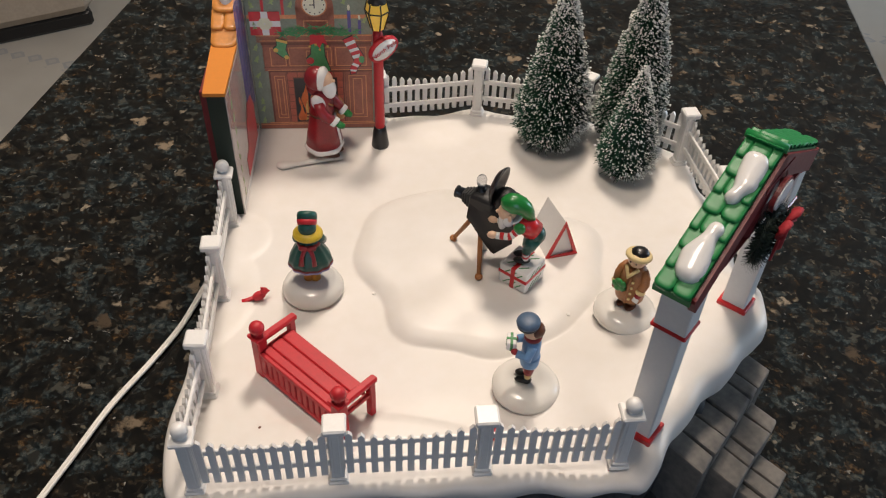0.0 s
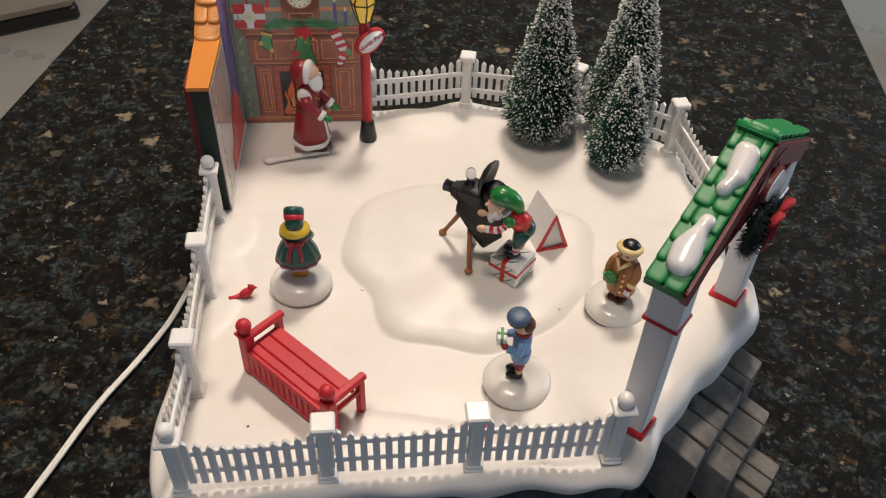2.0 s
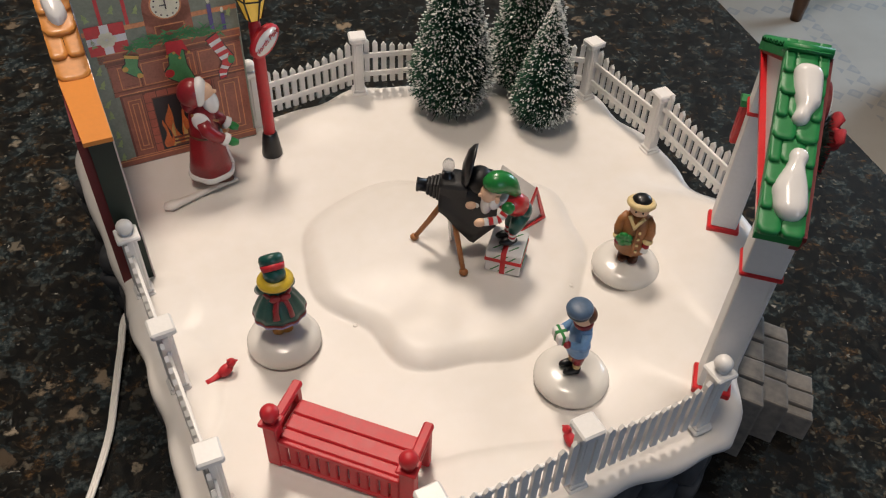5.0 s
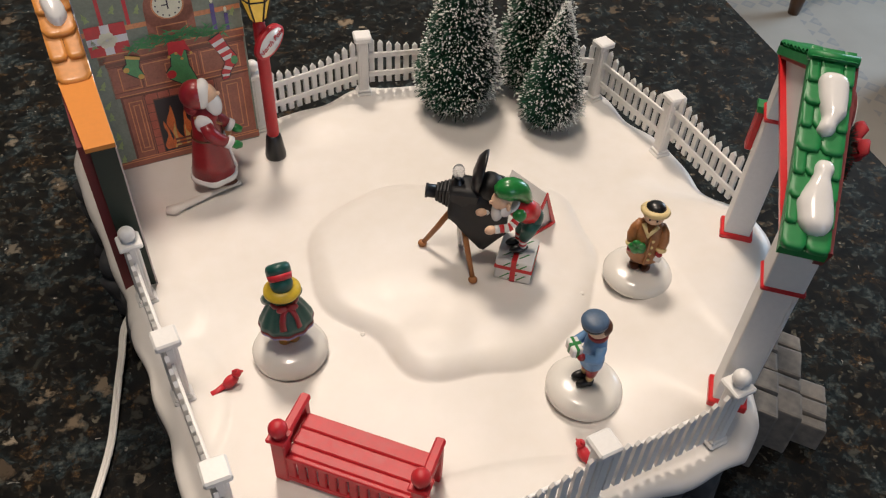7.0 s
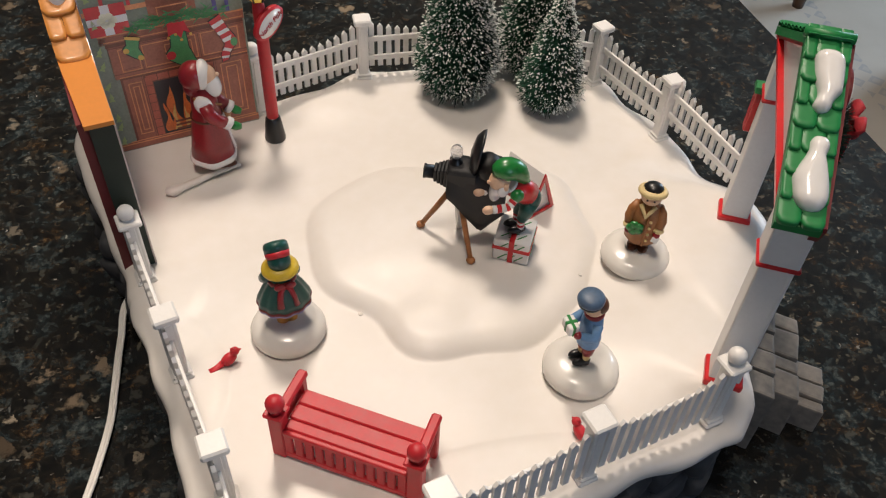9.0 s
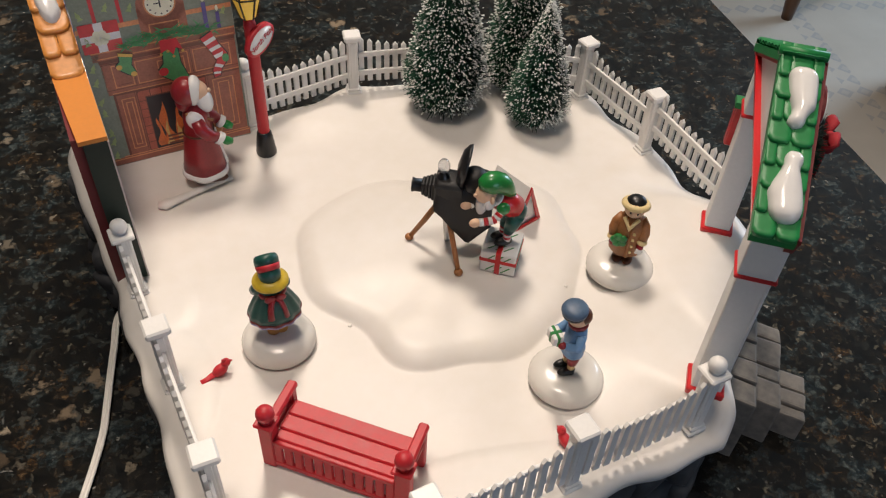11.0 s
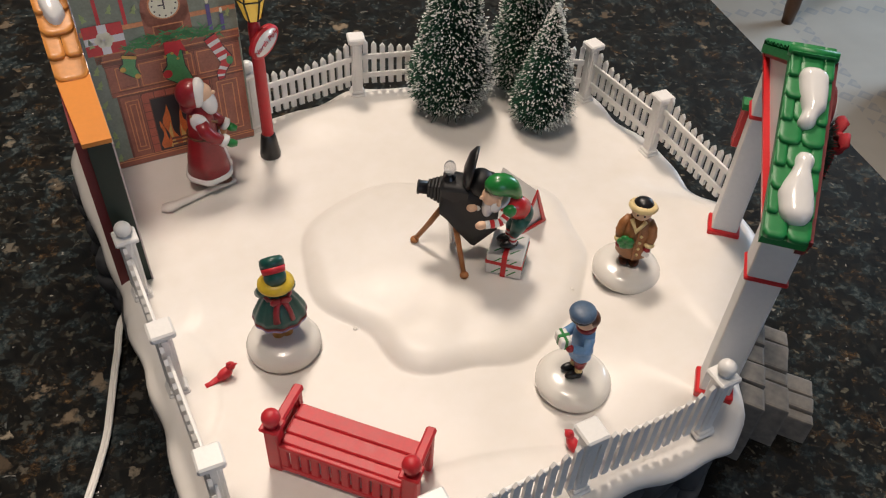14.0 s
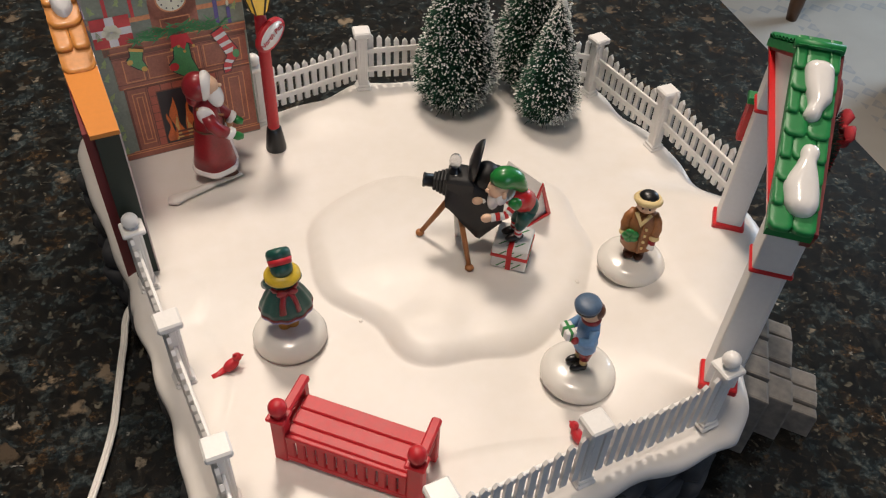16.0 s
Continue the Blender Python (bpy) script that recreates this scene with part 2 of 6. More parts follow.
# inks of the printed backdrop
P_WALL = material("print_sage", (0.248, 0.300, 0.242), 0.38, coat=0.3, var=0.25, scale=120)
P_WOOD = material("print_mahogany", (0.400, 0.140, 0.092), 0.38, coat=0.3, var=0.35, scale=130)
P_WOOD_D = material("print_mahogany_dark", (0.200, 0.068, 0.046), 0.38, coat=0.3, var=0.3, scale=130)
P_WOOD_L = material("print_wood_highlight", (0.750, 0.313, 0.143), 0.38, coat=0.3, var=0.3, scale=130)
P_BRICK = material("print_brick", (0.551, 0.143, 0.092), 0.38, coat=0.3, var=0.35, scale=200)
P_BLACK = material("print_black", (0.027, 0.025, 0.031), 0.38, coat=0.3, var=0.2)
P_FLAME = material("print_flame", (0.850, 0.214, 0.057), 0.38, coat=0.3, var=0.4, scale=260)
P_FLAME_Y = material("print_flame_light", (0.850, 0.581, 0.194), 0.38, coat=0.3, var=0.3, scale=260)
P_RED = material("print_red", (0.659, 0.043, 0.057), 0.38, coat=0.3, var=0.2)
P_GREEN = material("print_green", (0.092, 0.366, 0.143), 0.38, coat=0.3, var=0.3, scale=200)
P_LEAF = material("print_leaf", (0.369, 0.485, 0.214), 0.38, coat=0.3, var=0.3, scale=200)
P_CREAM = material("print_cream", (0.850, 0.850, 0.677), 0.38, coat=0.3, var=0.12, scale=200)
P_PALE = material("print_pale", (0.850, 0.850, 0.850), 0.38, coat=0.3, var=0.12, scale=200)
P_BLUE = material("print_indigo", (0.106, 0.088, 0.330), 0.38, coat=0.3, var=0.3, scale=200)
P_PURPLE = material("print_purple", (0.194, 0.145, 0.330), 0.38, coat=0.3, var=0.4, scale=120)
P_GOLD = material("print_gold", (0.775, 0.485, 0.116), 0.38, coat=0.3, var=0.2)


# ---- mesh builder ----
class Shape:
    """Collects pieces of one mesh: vertices, faces, a material for each face and whether it is smooth."""

    def __init__(self):
        self.v, self.f, self.m, self.s, self.mats = [], [], [], [], []

    def add(self, verts, faces, mat, smooth=True, at=None):
        o = len(self.v)
        self.v += [tuple(at @ Vector(p)) for p in verts] if at is not None else [tuple(p) for p in verts]
        if mat not in self.mats:
            self.mats.append(mat)
        k = self.mats.index(mat)
        for f in faces:
            self.f.append(tuple(o + i for i in f))
            self.m.append(k)
            self.s.append(smooth)
        return self

    def box(self, size, mat, at=None, bevel=0.0, taper=1.0):
        """A box standing on its base, with chamfered edges; taper narrows its top."""
        sx, sy, sz = size
        b = min(bevel, 0.45 * min(size))
        if b <= 0:
            p = [(x * sx / 2 * (taper if z else 1), y * sy / 2 * (taper if z else 1), z * sz) for z in (0, 1) for y in (-1, 1) for x in (-1, 1)]
            return self.add(p, [(0, 2, 3, 1), (4, 5, 7, 6), (0, 1, 5, 4), (2, 6, 7, 3), (0, 4, 6, 2), (1, 3, 7, 5)], mat, False, at)
        vs, idx = [], {}
        for z in (0, 1):
            for y in (-1, 1):
                for x in (-1, 1):
                    k = taper if z else 1
                    for a in range(3):
                        d = [b, b, b]
                        d[a] = 0
                        idx[x, y, z, a] = len(vs)
                        vs.append((x * (sx / 2 * k - d[0]), y * (sy / 2 * k - d[1]), (sz - d[2]) if z else d[2]))
        fs = []
        for a in range(3):
            for e in (0, 1):
                q = []
                for c, d in ((0, 0), (1, 0), (1, 1), (0, 1)):
                    k = [0, 0, 0]
                    k[a], k[(a + 1) % 3], k[(a + 2) % 3] = e, c, d
                    q.append(idx[2 * k[0] - 1, 2 * k[1] - 1, k[2], a])
                fs.append(tuple(q if e else q[::-1]))
        for a in range(3):
            i, j = (a + 1) % 3, (a + 2) % 3
            for c in (0, 1):
                for d in (0, 1):
                    k0, k1 = [0, 0, 0], [0, 0, 0]
                    k0[a], k1[a] = 0, 1
                    k0[i] = k1[i] = c
                    k0[j] = k1[j] = d
                    g = lambda k, w: idx[2 * k[0] - 1, 2 * k[1] - 1, k[2], w]
                    q = (g(k0, i), g(k1, i), g(k1, j), g(k0, j))
                    fs.append(q if (c == d) else q[::-1])
        for x in (-1, 1):
            for y in (-1, 1):
                for z in (0, 1):
                    q = (idx[x, y, z, 0], idx[x, y, z, 1], idx[x, y, z, 2])
                    fs.append(q if x * y * (2 * z - 1) > 0 else q[::-1])
        return self.add(vs, fs, mat, False, at)

    def lathe(self, profile, mat, at=None, n=20, flat=1.0, smooth=True, wave=0.0, waves=0):
        """A profile of (radius, height) turned round z; flat squeezes it along y; waves flute it."""
        vs = []
        for r, z in profile:
            for k in range(n):
                a = 2 * math.pi * k / n
                q = r * (1 + wave * math.cos(waves * a))
                vs.append((q * math.cos(a), q * math.sin(a) * flat, z))
        fs = []
        for j in range(len(profile) - 1):
            for k in range(n):
                fs.append((j * n + k, j * n + (k + 1) % n, (j + 1) * n + (k + 1) % n, (j + 1) * n + k))
        fs.append(tuple(range(n))[::-1])
        fs.append(tuple((len(profile) - 1) * n + k for k in range(n)))
        return self.add(vs, fs, mat, smooth, at)

    def ball(self, r, mat, at=None, n=16, m=10):
        """An ellipsoid with radii r, about its centre."""
        rx, ry, rz = r if isinstance(r, tuple) else (r, r, r)
        prof = [(math.sin(math.pi * j / m), -math.cos(math.pi * j / m)) for j in range(1, m)]
        at = at if at is not None else Matrix()
        return self.lathe(prof, mat, at @ Matrix.Diagonal((rx, ry, rz, 1)), n)

    def tube(self, pts, radii, mat, n=10, flat=1.0):
        """A round limb along points."""
        pts = [Vector(p) for p in pts]
        if not isinstance(radii, (list, tuple)):
            radii = [radii] * len(pts)
        vs, up = [], Vector((0.123, 0.31, 0.94)).normalized()
        for k, p in enumerate(pts):
            d = (pts[min(k + 1, len(pts) - 1)] - pts[max(k - 1, 0)]).normalized()
            a = d.cross(up).normalized()
            c = a.cross(d)
            for j in range(n):
                w = 2 * math.pi * j / n
                vs.append(p + radii[k] * (a * math.cos(w) + c * math.sin(w) * flat))
        fs = [(k * n + j, (k + 1) * n + j, (k + 1) * n + (j + 1) % n, k * n + (j + 1) % n) for k in range(len(pts) - 1) for j in range(n)]
        fs += [tuple(range(n)), tuple((len(pts) - 1) * n + j for j in range(n))[::-1]]
        return self.add(vs, fs, mat, True)

    def prism(self, outline, depth, mat, at=None, smooth=False):
        """A flat outline in x, z, thickened from y = 0 towards -y."""
        n = len(outline)
        vs = [(x, 0, z) for x, z in outline] + [(x, -depth, z) for x, z in outline]
        area = sum(outline[k][0] * outline[(k + 1) % n][1] - outline[(k + 1) % n][0] * outline[k][1] for k in range(n))
        back, front = tuple(range(n)), tuple(range(n, 2 * n))
        fs = [back[::-1], front] if area > 0 else [back, front[::-1]]
        for k in range(n):
            q = (k, (k + 1) % n, n + (k + 1) % n, n + k)
            fs.append(q if area > 0 else q[::-1])
        return self.add(vs, fs, mat, smooth, at)

    def mesh(self, name):
        me = bpy.data.meshes.new(name)
        me.from_pydata(self.v, [], self.f)
        for m in self.mats:
            me.materials.append(m)
        me.polygons.foreach_set("material_index", self.m)
        me.polygons.foreach_set("use_smooth", self.s)
        me.update()
        return me

    def put(self, name, parent=None, at=None, label=""):
        """Links the shape as one mesh object under parent."""
        ob = new(name, self.mesh(name))
        if parent is not None:
            ob.parent = parent
        if at is not None:
            ob.matrix_basis = at
        return tagged(ob, label)


def thing(name, at, label, category, group="", kind=""):
    ob = new(name)
    ob.empty_display_size = 0.01
    ob.matrix_basis = at
    return tagged(ob, label, category, group, kind)


def share(name, mesh, parent, at, label=""):
    ob = new(name, mesh)
    ob.parent = parent
    ob.matrix_basis = at
    return tagged(ob, label)


def smooth01(x):
    x = max(0.0, min(1.0, x))
    return x * x * (3 - 2 * x)


# ---- room ----
FLOOR_Z, COUNTER_Z, CEIL_Z = -0.97, -0.05, 1.50
floor = Shape().box((7.0, 7.0, 0.1), VINYL, pose(0.2, 0.6, FLOOR_Z - 0.1)).put("floor")
tagged(floor, "pale sheet flooring with bands of grey diamonds", "floor", kind="structure")
ceiling = Shape().box((7.2, 7.2, 0.1), CEIL_PAINT, pose(0.2, 0.6, CEIL_Z)).put("ceiling")
tagged(ceiling, "plain off-white painted ceiling", "ceiling", kind="structure")
H = CEIL_Z - FLOOR_Z
for name, size, at in (("wall_north", (7.0, 0.12, H), pose(0.2, 4.16, FLOOR_Z)), ("wall_west", (0.12, 7.0, H), pose(-3.36, 0.6, FLOOR_Z))):
    tagged(Shape().box(size, WALL_PAINT, at).put(name), "plain beige painted wall", "wall", kind="structure")
# the south wall has a window opening
south = Shape()
for x0, x1, z0, z1 in ((-3.3, 0.3, FLOOR_Z, CEIL_Z), (1.5, 3.7, FLOOR_Z, CEIL_Z), (0.3, 1.5, FLOOR_Z, -0.1), (0.3, 1.5, 1.25, CEIL_Z)):
    south.box((x1 - x0, 0.12, z1 - z0), WALL_PAINT, pose((x0 + x1) / 2, -2.66, z0))
tagged(south.put("wall_south"), "beige painted wall with a window opening", "wall", kind="structure")
east = Shape()
for y0, y1, z0, z1 in ((-2.9, 1.6, FLOOR_Z, CEIL_Z), (2.8, 4.1, FLOOR_Z, CEIL_Z), (1.6, 2.8, FLOOR_Z, -0.1), (1.6, 2.8, 1.25, CEIL_Z)):
    east.box((0.12, y1 - y0, z1 - z0), WALL_PAINT, pose(3.76, (y0 + y1) / 2, z0))
tagged(east.put("wall_east"), "beige painted wall with a window opening", "wall", kind="structure")
win = thing("window_1", pose(0.9, -2.66, -0.1), "white framed window letting in daylight", "window", kind="structure")
for x in (-0.58, 0.0, 0.58):
    Shape().box((0.05, 0.06, 1.35), WHITE, pose(x, 0, 0), 0.004).put("window_frame", win)
for z in (0.0, 1.30):
    Shape().box((1.2, 0.07, 0.05), WHITE, pose(0, 0.005, z), 0.004).put("window_rail", win)

copy_thing(win, pose(3.76, 2.2, -0.1, 0, 0, 90)).name = "window_2"

counter = thing("counter", pose(0, 0, COUNTER_Z), "polished dark granite kitchen counter with brown and blue flecks", "counter")
slab = Shape().box((0.625, 2.4, 0.03), GRANITE, pose(0.055, 0.20, -0.03, 0, 0, -1.0), 0.005).put("worktop", counter)
Shape().box((0.55, 2.3, 0.80), CABINET, pose(0.055, 0.20, -0.832), 0.004).put("cabinet_body", counter)
Shape().box((0.50, 2.2, 0.088), BLACK, pose(0.055, 0.20, -0.92)).put("toe_kick", counter)

for cx, cy, _ in CEILS:
    fixture = thing("ceiling_light", pose(cx, cy, CEIL_Z), "round white ceiling light", "ceiling light", "ceiling lights")
    Shape().lathe([(0.02, -0.004), (0.15, -0.004), (0.155, -0.03), (0.14, -0.045), (0.13, -0.045)], WHITE, n=40).put("rim", fixture)

seat = thing("armchair", pose(-1.62, 2.30, FLOOR_Z, 0, 0, 38), "beige upholstered armchair with dark base on the floor", "armchair")
Shape().box((0.56, 0.56, 0.05), BLACK, pose(0.02, 0, 0.0), 0.01).put("base", seat)
Shape().box((0.62, 0.62, 0.40), BEIGE, pose(0, 0, 0.05), 0.03).put("body", seat)

stool = thing("dining_chair", pose(1.76, 2.27, FLOOR_Z, 0, 0, 20), "brown wooden dining chair on the kitchen floor", "chair")
for x, y in ((-0.19, -0.19), (0.19, -0.19), (-0.19, 0.19), (0.19, 0.19)):
    Shape().lathe([(0.016, 0), (0.021, 0.05), (0.024, 0.25), (0.020, 0.30), (0.026, 0.43)], CHAIR_WOOD, pose(x, y, 0), 12).put("leg", stool)
Shape().box((0.44, 0.44, 0.035), CHAIR_WOOD, pose(0, 0, 0.43), 0.01).put("seat", stool)
Shape().box((0.40, 0.40, 0.04), BLACK, pose(0, -0.01, 0.466), 0.015).put("cushion", stool, label="black seat cushion")
for x in (-0.19, -0.065, 0.065, 0.19):
    Shape().tube([(x, 0.20, 0.46), (x, 0.23, 0.75), (x, 0.27, 0.98)], 0.012, CHAIR_WOOD).put("back_spindle", stool)
pouf = Shape().lathe([(0.14, 0), (0.19, 0.03), (0.215, 0.13), (0.21, 0.27), (0.17, 0.34), (0.06, 0.365)], BEIGE, pose(1.80, 1.52, FLOOR_Z) @ Matrix.Diagonal((0.80, 0.80, 0.8, 1)), 28).put("footstool")
tagged(pouf, "round beige fabric footstool on the floor", "footstool")

# ---- the display base ----
CX, CY = 0.080, 0.385
RIM = [(-0.0215, 0.2440), (0.035, 0.2530), (0.095, 0.2655), (0.1460, 0.2740), (0.1575, 0.2790), (0.168, 0.300), (0.194, 0.335), (0.210, 0.357), (0.2135, 0.376), (0.2110, 0.389), (0.2065, 0.408), (0.2050, 0.4370), (0.1955, 0.463), (0.1890, 0.492), (0.1615, 0.5070), (0.132, 0.5185), (0.099, 0.5185), (0.067, 0.5215), (0.0395, 0.5065), (0.010, 0.5035), (-0.020, 0.503), (-0.066, 0.508), (-0.0755, 0.494), (-0.0715, 0.472), (-0.0665, 0.450), (-0.0605, 0.428), (-0.0545, 0.405), (-0.0468, 0.370), (-0.0362, 0.313)]


def rim_curve(count):
    """The outline of the base: a smooth closed curve through its corners, then its radius for even angles about the centre."""
    pts = []
    for k in range(len(RIM)):
        p0, p1, p2, p3 = (Vector(RIM[(k + j - 1) % len(RIM)]) for j in range(4))
        for s in range(12):
            t = s / 12
            pts.append(0.5 * (2 * p1 + (p2 - p0) * t + (2 * p0 - 5 * p1 + 4 * p2 - p3) * t * t + (3 * p1 - p0 - 3 * p2 + p3) * t ** 3))
    polar = sorted((math.atan2(p.y - CY, p.x - CX), math.hypot(p.x - CX, p.y - CY)) for p in pts)
    a = [p[0] for p in polar]
    r = [p[1] for p in polar]
    a, r = [a[-1] - 2 * math.pi] + a + [a[0] + 2 * math.pi], [r[-1]] + r + [r[0]]
    return [(w, float(np.interp(w, a, r))) for w in (-math.pi + 2 * math.pi * k / count for k in range(count))]


def lobe(x, y, cx, cy, rx, ry):
    """Distance in metres inside an ellipse (negative outside), about."""
    q = math.hypot((x - cx) / rx, (y - cy) / ry)
    return (1 - q) * min(rx, ry)


# mean radius of the drift's outline and the waves along it (cosine, sine)
DRIFT = (0.05903, -0.00585, 0.00062, 0.00312, -0.00087, 0.00098, 0.00427, -0.00122, 0.00022, -0.00125, 0.00033, 0.00033, -0.00076, -0.00069, -0.00067, -0.00002, 0.00051, 0.0006, -0.00111)


def ground(x, y):
    """Height of the snow: flat ice, the raised drift in the middle, the rise at the gate and soft banks."""
    w, d = math.atan2(y - 0.384, x - 0.0865), DRIFT[0] - math.hypot(x - 0.0865, y - 0.384)
    for k in range(1, 10):
        d += DRIFT[2 * k - 1] * math.cos(k * w) + DRIFT[2 * k] * math.sin(k * w)
    z = 0.0
    if d > 0:
        z += 0.0040 * (1 - (1 - min(1, d / 0.0110)) ** 2.4) + 0.0024 * smooth01(d / 0.045)
        z += 0.0004 * smooth01(lobe(x, y, 0.058, 0.345, 0.020, 0.016) / 0.012) + 0.0004 * smooth01(lobe(x, y, 0.088, 0.340, 0.016, 0.012) / 0.010)
    # rise towards the gate
    v = (x - 0.1561) * 0.854 - (y - 0.2819) * 0.52
    u = (x - 0.1561) * 0.52 + (y - 0.2819) * 0.854
    soft_end = 0.050 * smooth01((-0.002 - v) / 0.050)
    z += 0.0115 * smooth01((v + 0.078) / 0.073) * smooth01((u + 0.0070 + 0.6 * soft_end) / (0.0075 + soft_end)) * smooth01((0.135 - u) / 0.030)
    # banks by the fences
    z += 0.0008 * (1 - (1 - max(0, min(1, max(lobe(x, y, -0.045, 0.384, 0.022, 0.021), lobe(x, y, -0.044, 0.342, 0.026, 0.036)) / 0.006))) ** 2)
    z += 0.0009 * (1 - (1 - max(0, min(1, lobe(x, y, 0.062, 0.251, 0.078, 0.040) / 0.005))) ** 2)
    z += 0.0024 * smooth01(lobe(x, y, 0.043, 0.502, 0.030, 0.028) / 0.022)
    z += 0.0009 * smooth01(lobe(x, y, 0.186, 0.345, 0.025, 0.064) / 0.006)
    z += 0.0008 * smooth01(lobe(x, y, 0.176, 0.395, 0.018, 0.040) / 0.012)
    return z + 0.0010 * noise.noise((x * 19, y * 19, 0.3)) + 0.00035 * noise.noise((x * 46, y * 46, 1.3))


base = thing("display_base", pose(0, 0, 0), "white porcelain snow base on grey rock, on the counter", "display base")
SEG, RINGS = 400, 150
curve = rim_curve(SEG)
vs, fs = [(CX, CY, ground(CX, CY))], []
prof = [(j / RINGS, None) for j in range(1, RINGS)]
edge = [(0.0, 0.0), (0.0030, -0.0002), (0.0056, -0.0012), (0.0071, -0.0036), (0.0073, -0.0068), (0.0060, -0.0105), (0.0030, -0.0138), (-0.002, -0.016), (-0.007, -0.017)]
count = 0
for f, _ in prof:
    for w, r in curve:
        q = (r - 0.004) * f / ((RINGS - 1) / RINGS)
        x, y = CX + q * math.cos(w), CY + q * math.sin(w)
        vs.append((x, y, ground(x, y)))
for off, dz in edge:
    for k, (w, r) in enumerate(curve):
        sc = 0.0007 * math.sin(k * 0.4125) + 0.0020 * noise.noise((math.cos(w) * 4.1, math.sin(w) * 4.1, 0.5))
        fall = 1.0 + 0.45 * noise.noise((math.cos(w) * 6.3, math.sin(w) * 6.3, 2.5))
        q = r - 0.004 + off + (sc if dz < 0 else 0)
        x, y = CX + q * math.cos(w), CY + q * math.sin(w)
        vs.append((x, y, ground(x, y) * max(0, 1 + dz * 50) + dz * fall))
rows_n = len(prof) + len(edge)
fs = [(0, 1 + k, 1 + (k + 1) % SEG) for k in range(SEG)]
for j in range(rows_n - 1):
    for k in range(SEG):
        a, b = 1 + j * SEG + k, 1 + j * SEG + (k + 1) % SEG
        fs.append((a, a + SEG, b + SEG, b))
Shape().add(vs, fs, SNOW).put("snow", base)

# rock skirt under the snow
core = Shape()
low = []
for j, (off, z) in enumerate(((-0.008, -0.010), (-0.006, -0.030), (-0.005, COUNTER_Z))):
    for w, r in curve[::4]:
        low.append((CX + (r + off - 0.006) * math.cos(w), CY + (r + off - 0.006) * math.sin(w), z))
N3 = len(curve[::4])
core.add(low, [(j * N3 + k, (j + 1) * N3 + k, (j + 1) * N3 + (k + 1) % N3, j * N3 + (k + 1) % N3)[::-1] for j in range(2) for k in range(N3)], ROCK).put("rock_core", base)


def rock_mesh(seed, sx, sy, sz):
    """A rounded boulder, squarish, with chipped faces; from its base."""
    rnd = random.Random(seed)
    bm = bmesh.new()
    bmesh.ops.create_cube(bm, size=1.0)
    bmesh.ops.subdivide_edges(bm, edges=bm.edges[:], cuts=2, use_grid_fill=True)
    for v in bm.verts:
        q = v.co.normalized() * 0.62
        v.co = v.co.lerp(q, 0.55)
        n = noise.noise_vector(v.co * 3 + Vector((seed * 7.1, seed * 3.3, 0)))
        v.co += n * 0.08
        v.co = Vector((v.co.x * sx, v.co.y * sy, v.co.z * sz + sz / 2))
    me = bpy.data.meshes.new("rock")
    bm.to_mesh(me)
    bm.free()
    me.materials.append(ROCK)
    for p in me.polygons:
        p.use_smooth = True
    return me


rocks = [rock_mesh(k, 0.020, 0.012, 0.0135) for k in range(5)]
rnd = random.Random(4)
for w, r in curve[::8]:
    for z in (-0.0495, -0.037, -0.0255):
        q = r - 0.0055 + rnd.uniform(-0.002, 0.002)
        turn = math.degrees(w) + 90 + rnd.uniform(-14, 14)
        share("rock", rocks[rnd.randrange(5)], base, pose(CX + q * math.cos(w), CY + q * math.sin(w), z, rnd.uniform(-8, 8), rnd.uniform(-8, 8), turn))

# stone steps that fan down from the gate: three treads of separate stones
G, N = Vector((0.52, 0.854, 0)), Vector((0.854, -0.52, 0))
GATE_TURN = math.degrees(math.atan2(G.y, G.x))
O = Vector((0.1561, 0.2819, 0))


def gate_at(u, v, z):
    p = O + G * u + N * v
    return pose(p.x, p.y, z, 0, 0, GATE_TURN)


steps = thing("stone_steps", pose(0, 0, COUNTER_Z), "grey stone steps descending from the snow to the counter", "steps")
rnd = random.Random(9)
for top, v0, v1, u0, u1, count in ((-0.013, -0.002, 0.0191, 0.022, 0.0943, 6), (-0.0245, 0.0181, 0.0325, 0.033, 0.0784, 4), (-0.036, 0.0315, 0.0465, 0.0390, 0.0631, 3)):
    cuts = [u0 + (u1 - u0) * k / count + (rnd.uniform(-0.0025, 0.0025) if 0 < k < count else 0) for k in range(count + 1)]
    for a, b in zip(cuts, cuts[1:]):
        bm = bmesh.new()
        bmesh.ops.create_cube(bm, size=1.0)
        sx, sy, sz = (b - a - 0.0009), (v1 - v0), top - COUNTER_Z
        tilt, lean = rnd.uniform(-0.02, 0.02), rnd.uniform(-0.03, 0.03)
        for v in bm.verts:
            x, y = v.co.x * sx + rnd.uniform(-0.0003, 0.0003), v.co.y * sy + rnd.uniform(-0.0004, 0.0004)
            v.co = Vector((x + 0.17 * y, y, (v.co.z + 0.5) * sz + (x * tilt + y * lean if v.co.z > 0 else 0)))
        bmesh.ops.bevel(bm, geom=[e for e in bm.edges if any(v.co.z > 0.5 * sz for v in e.verts)], offset=0.0011, segments=2, affect="EDGES", profile=0.6)
        me = bpy.data.meshes.new("stone")
        bm.to_mesh(me)
        bm.free()
        me.materials.append(STONE)
        for p in me.polygons:
            p.use_smooth = False
        # local x runs along the gate, local -y runs outward
        share("stone", me, steps, gate_at((a + b) / 2, (v0 + v1) / 2, 0) @ pose(0, 0, rnd.uniform(-0.0006, 0.0006)))

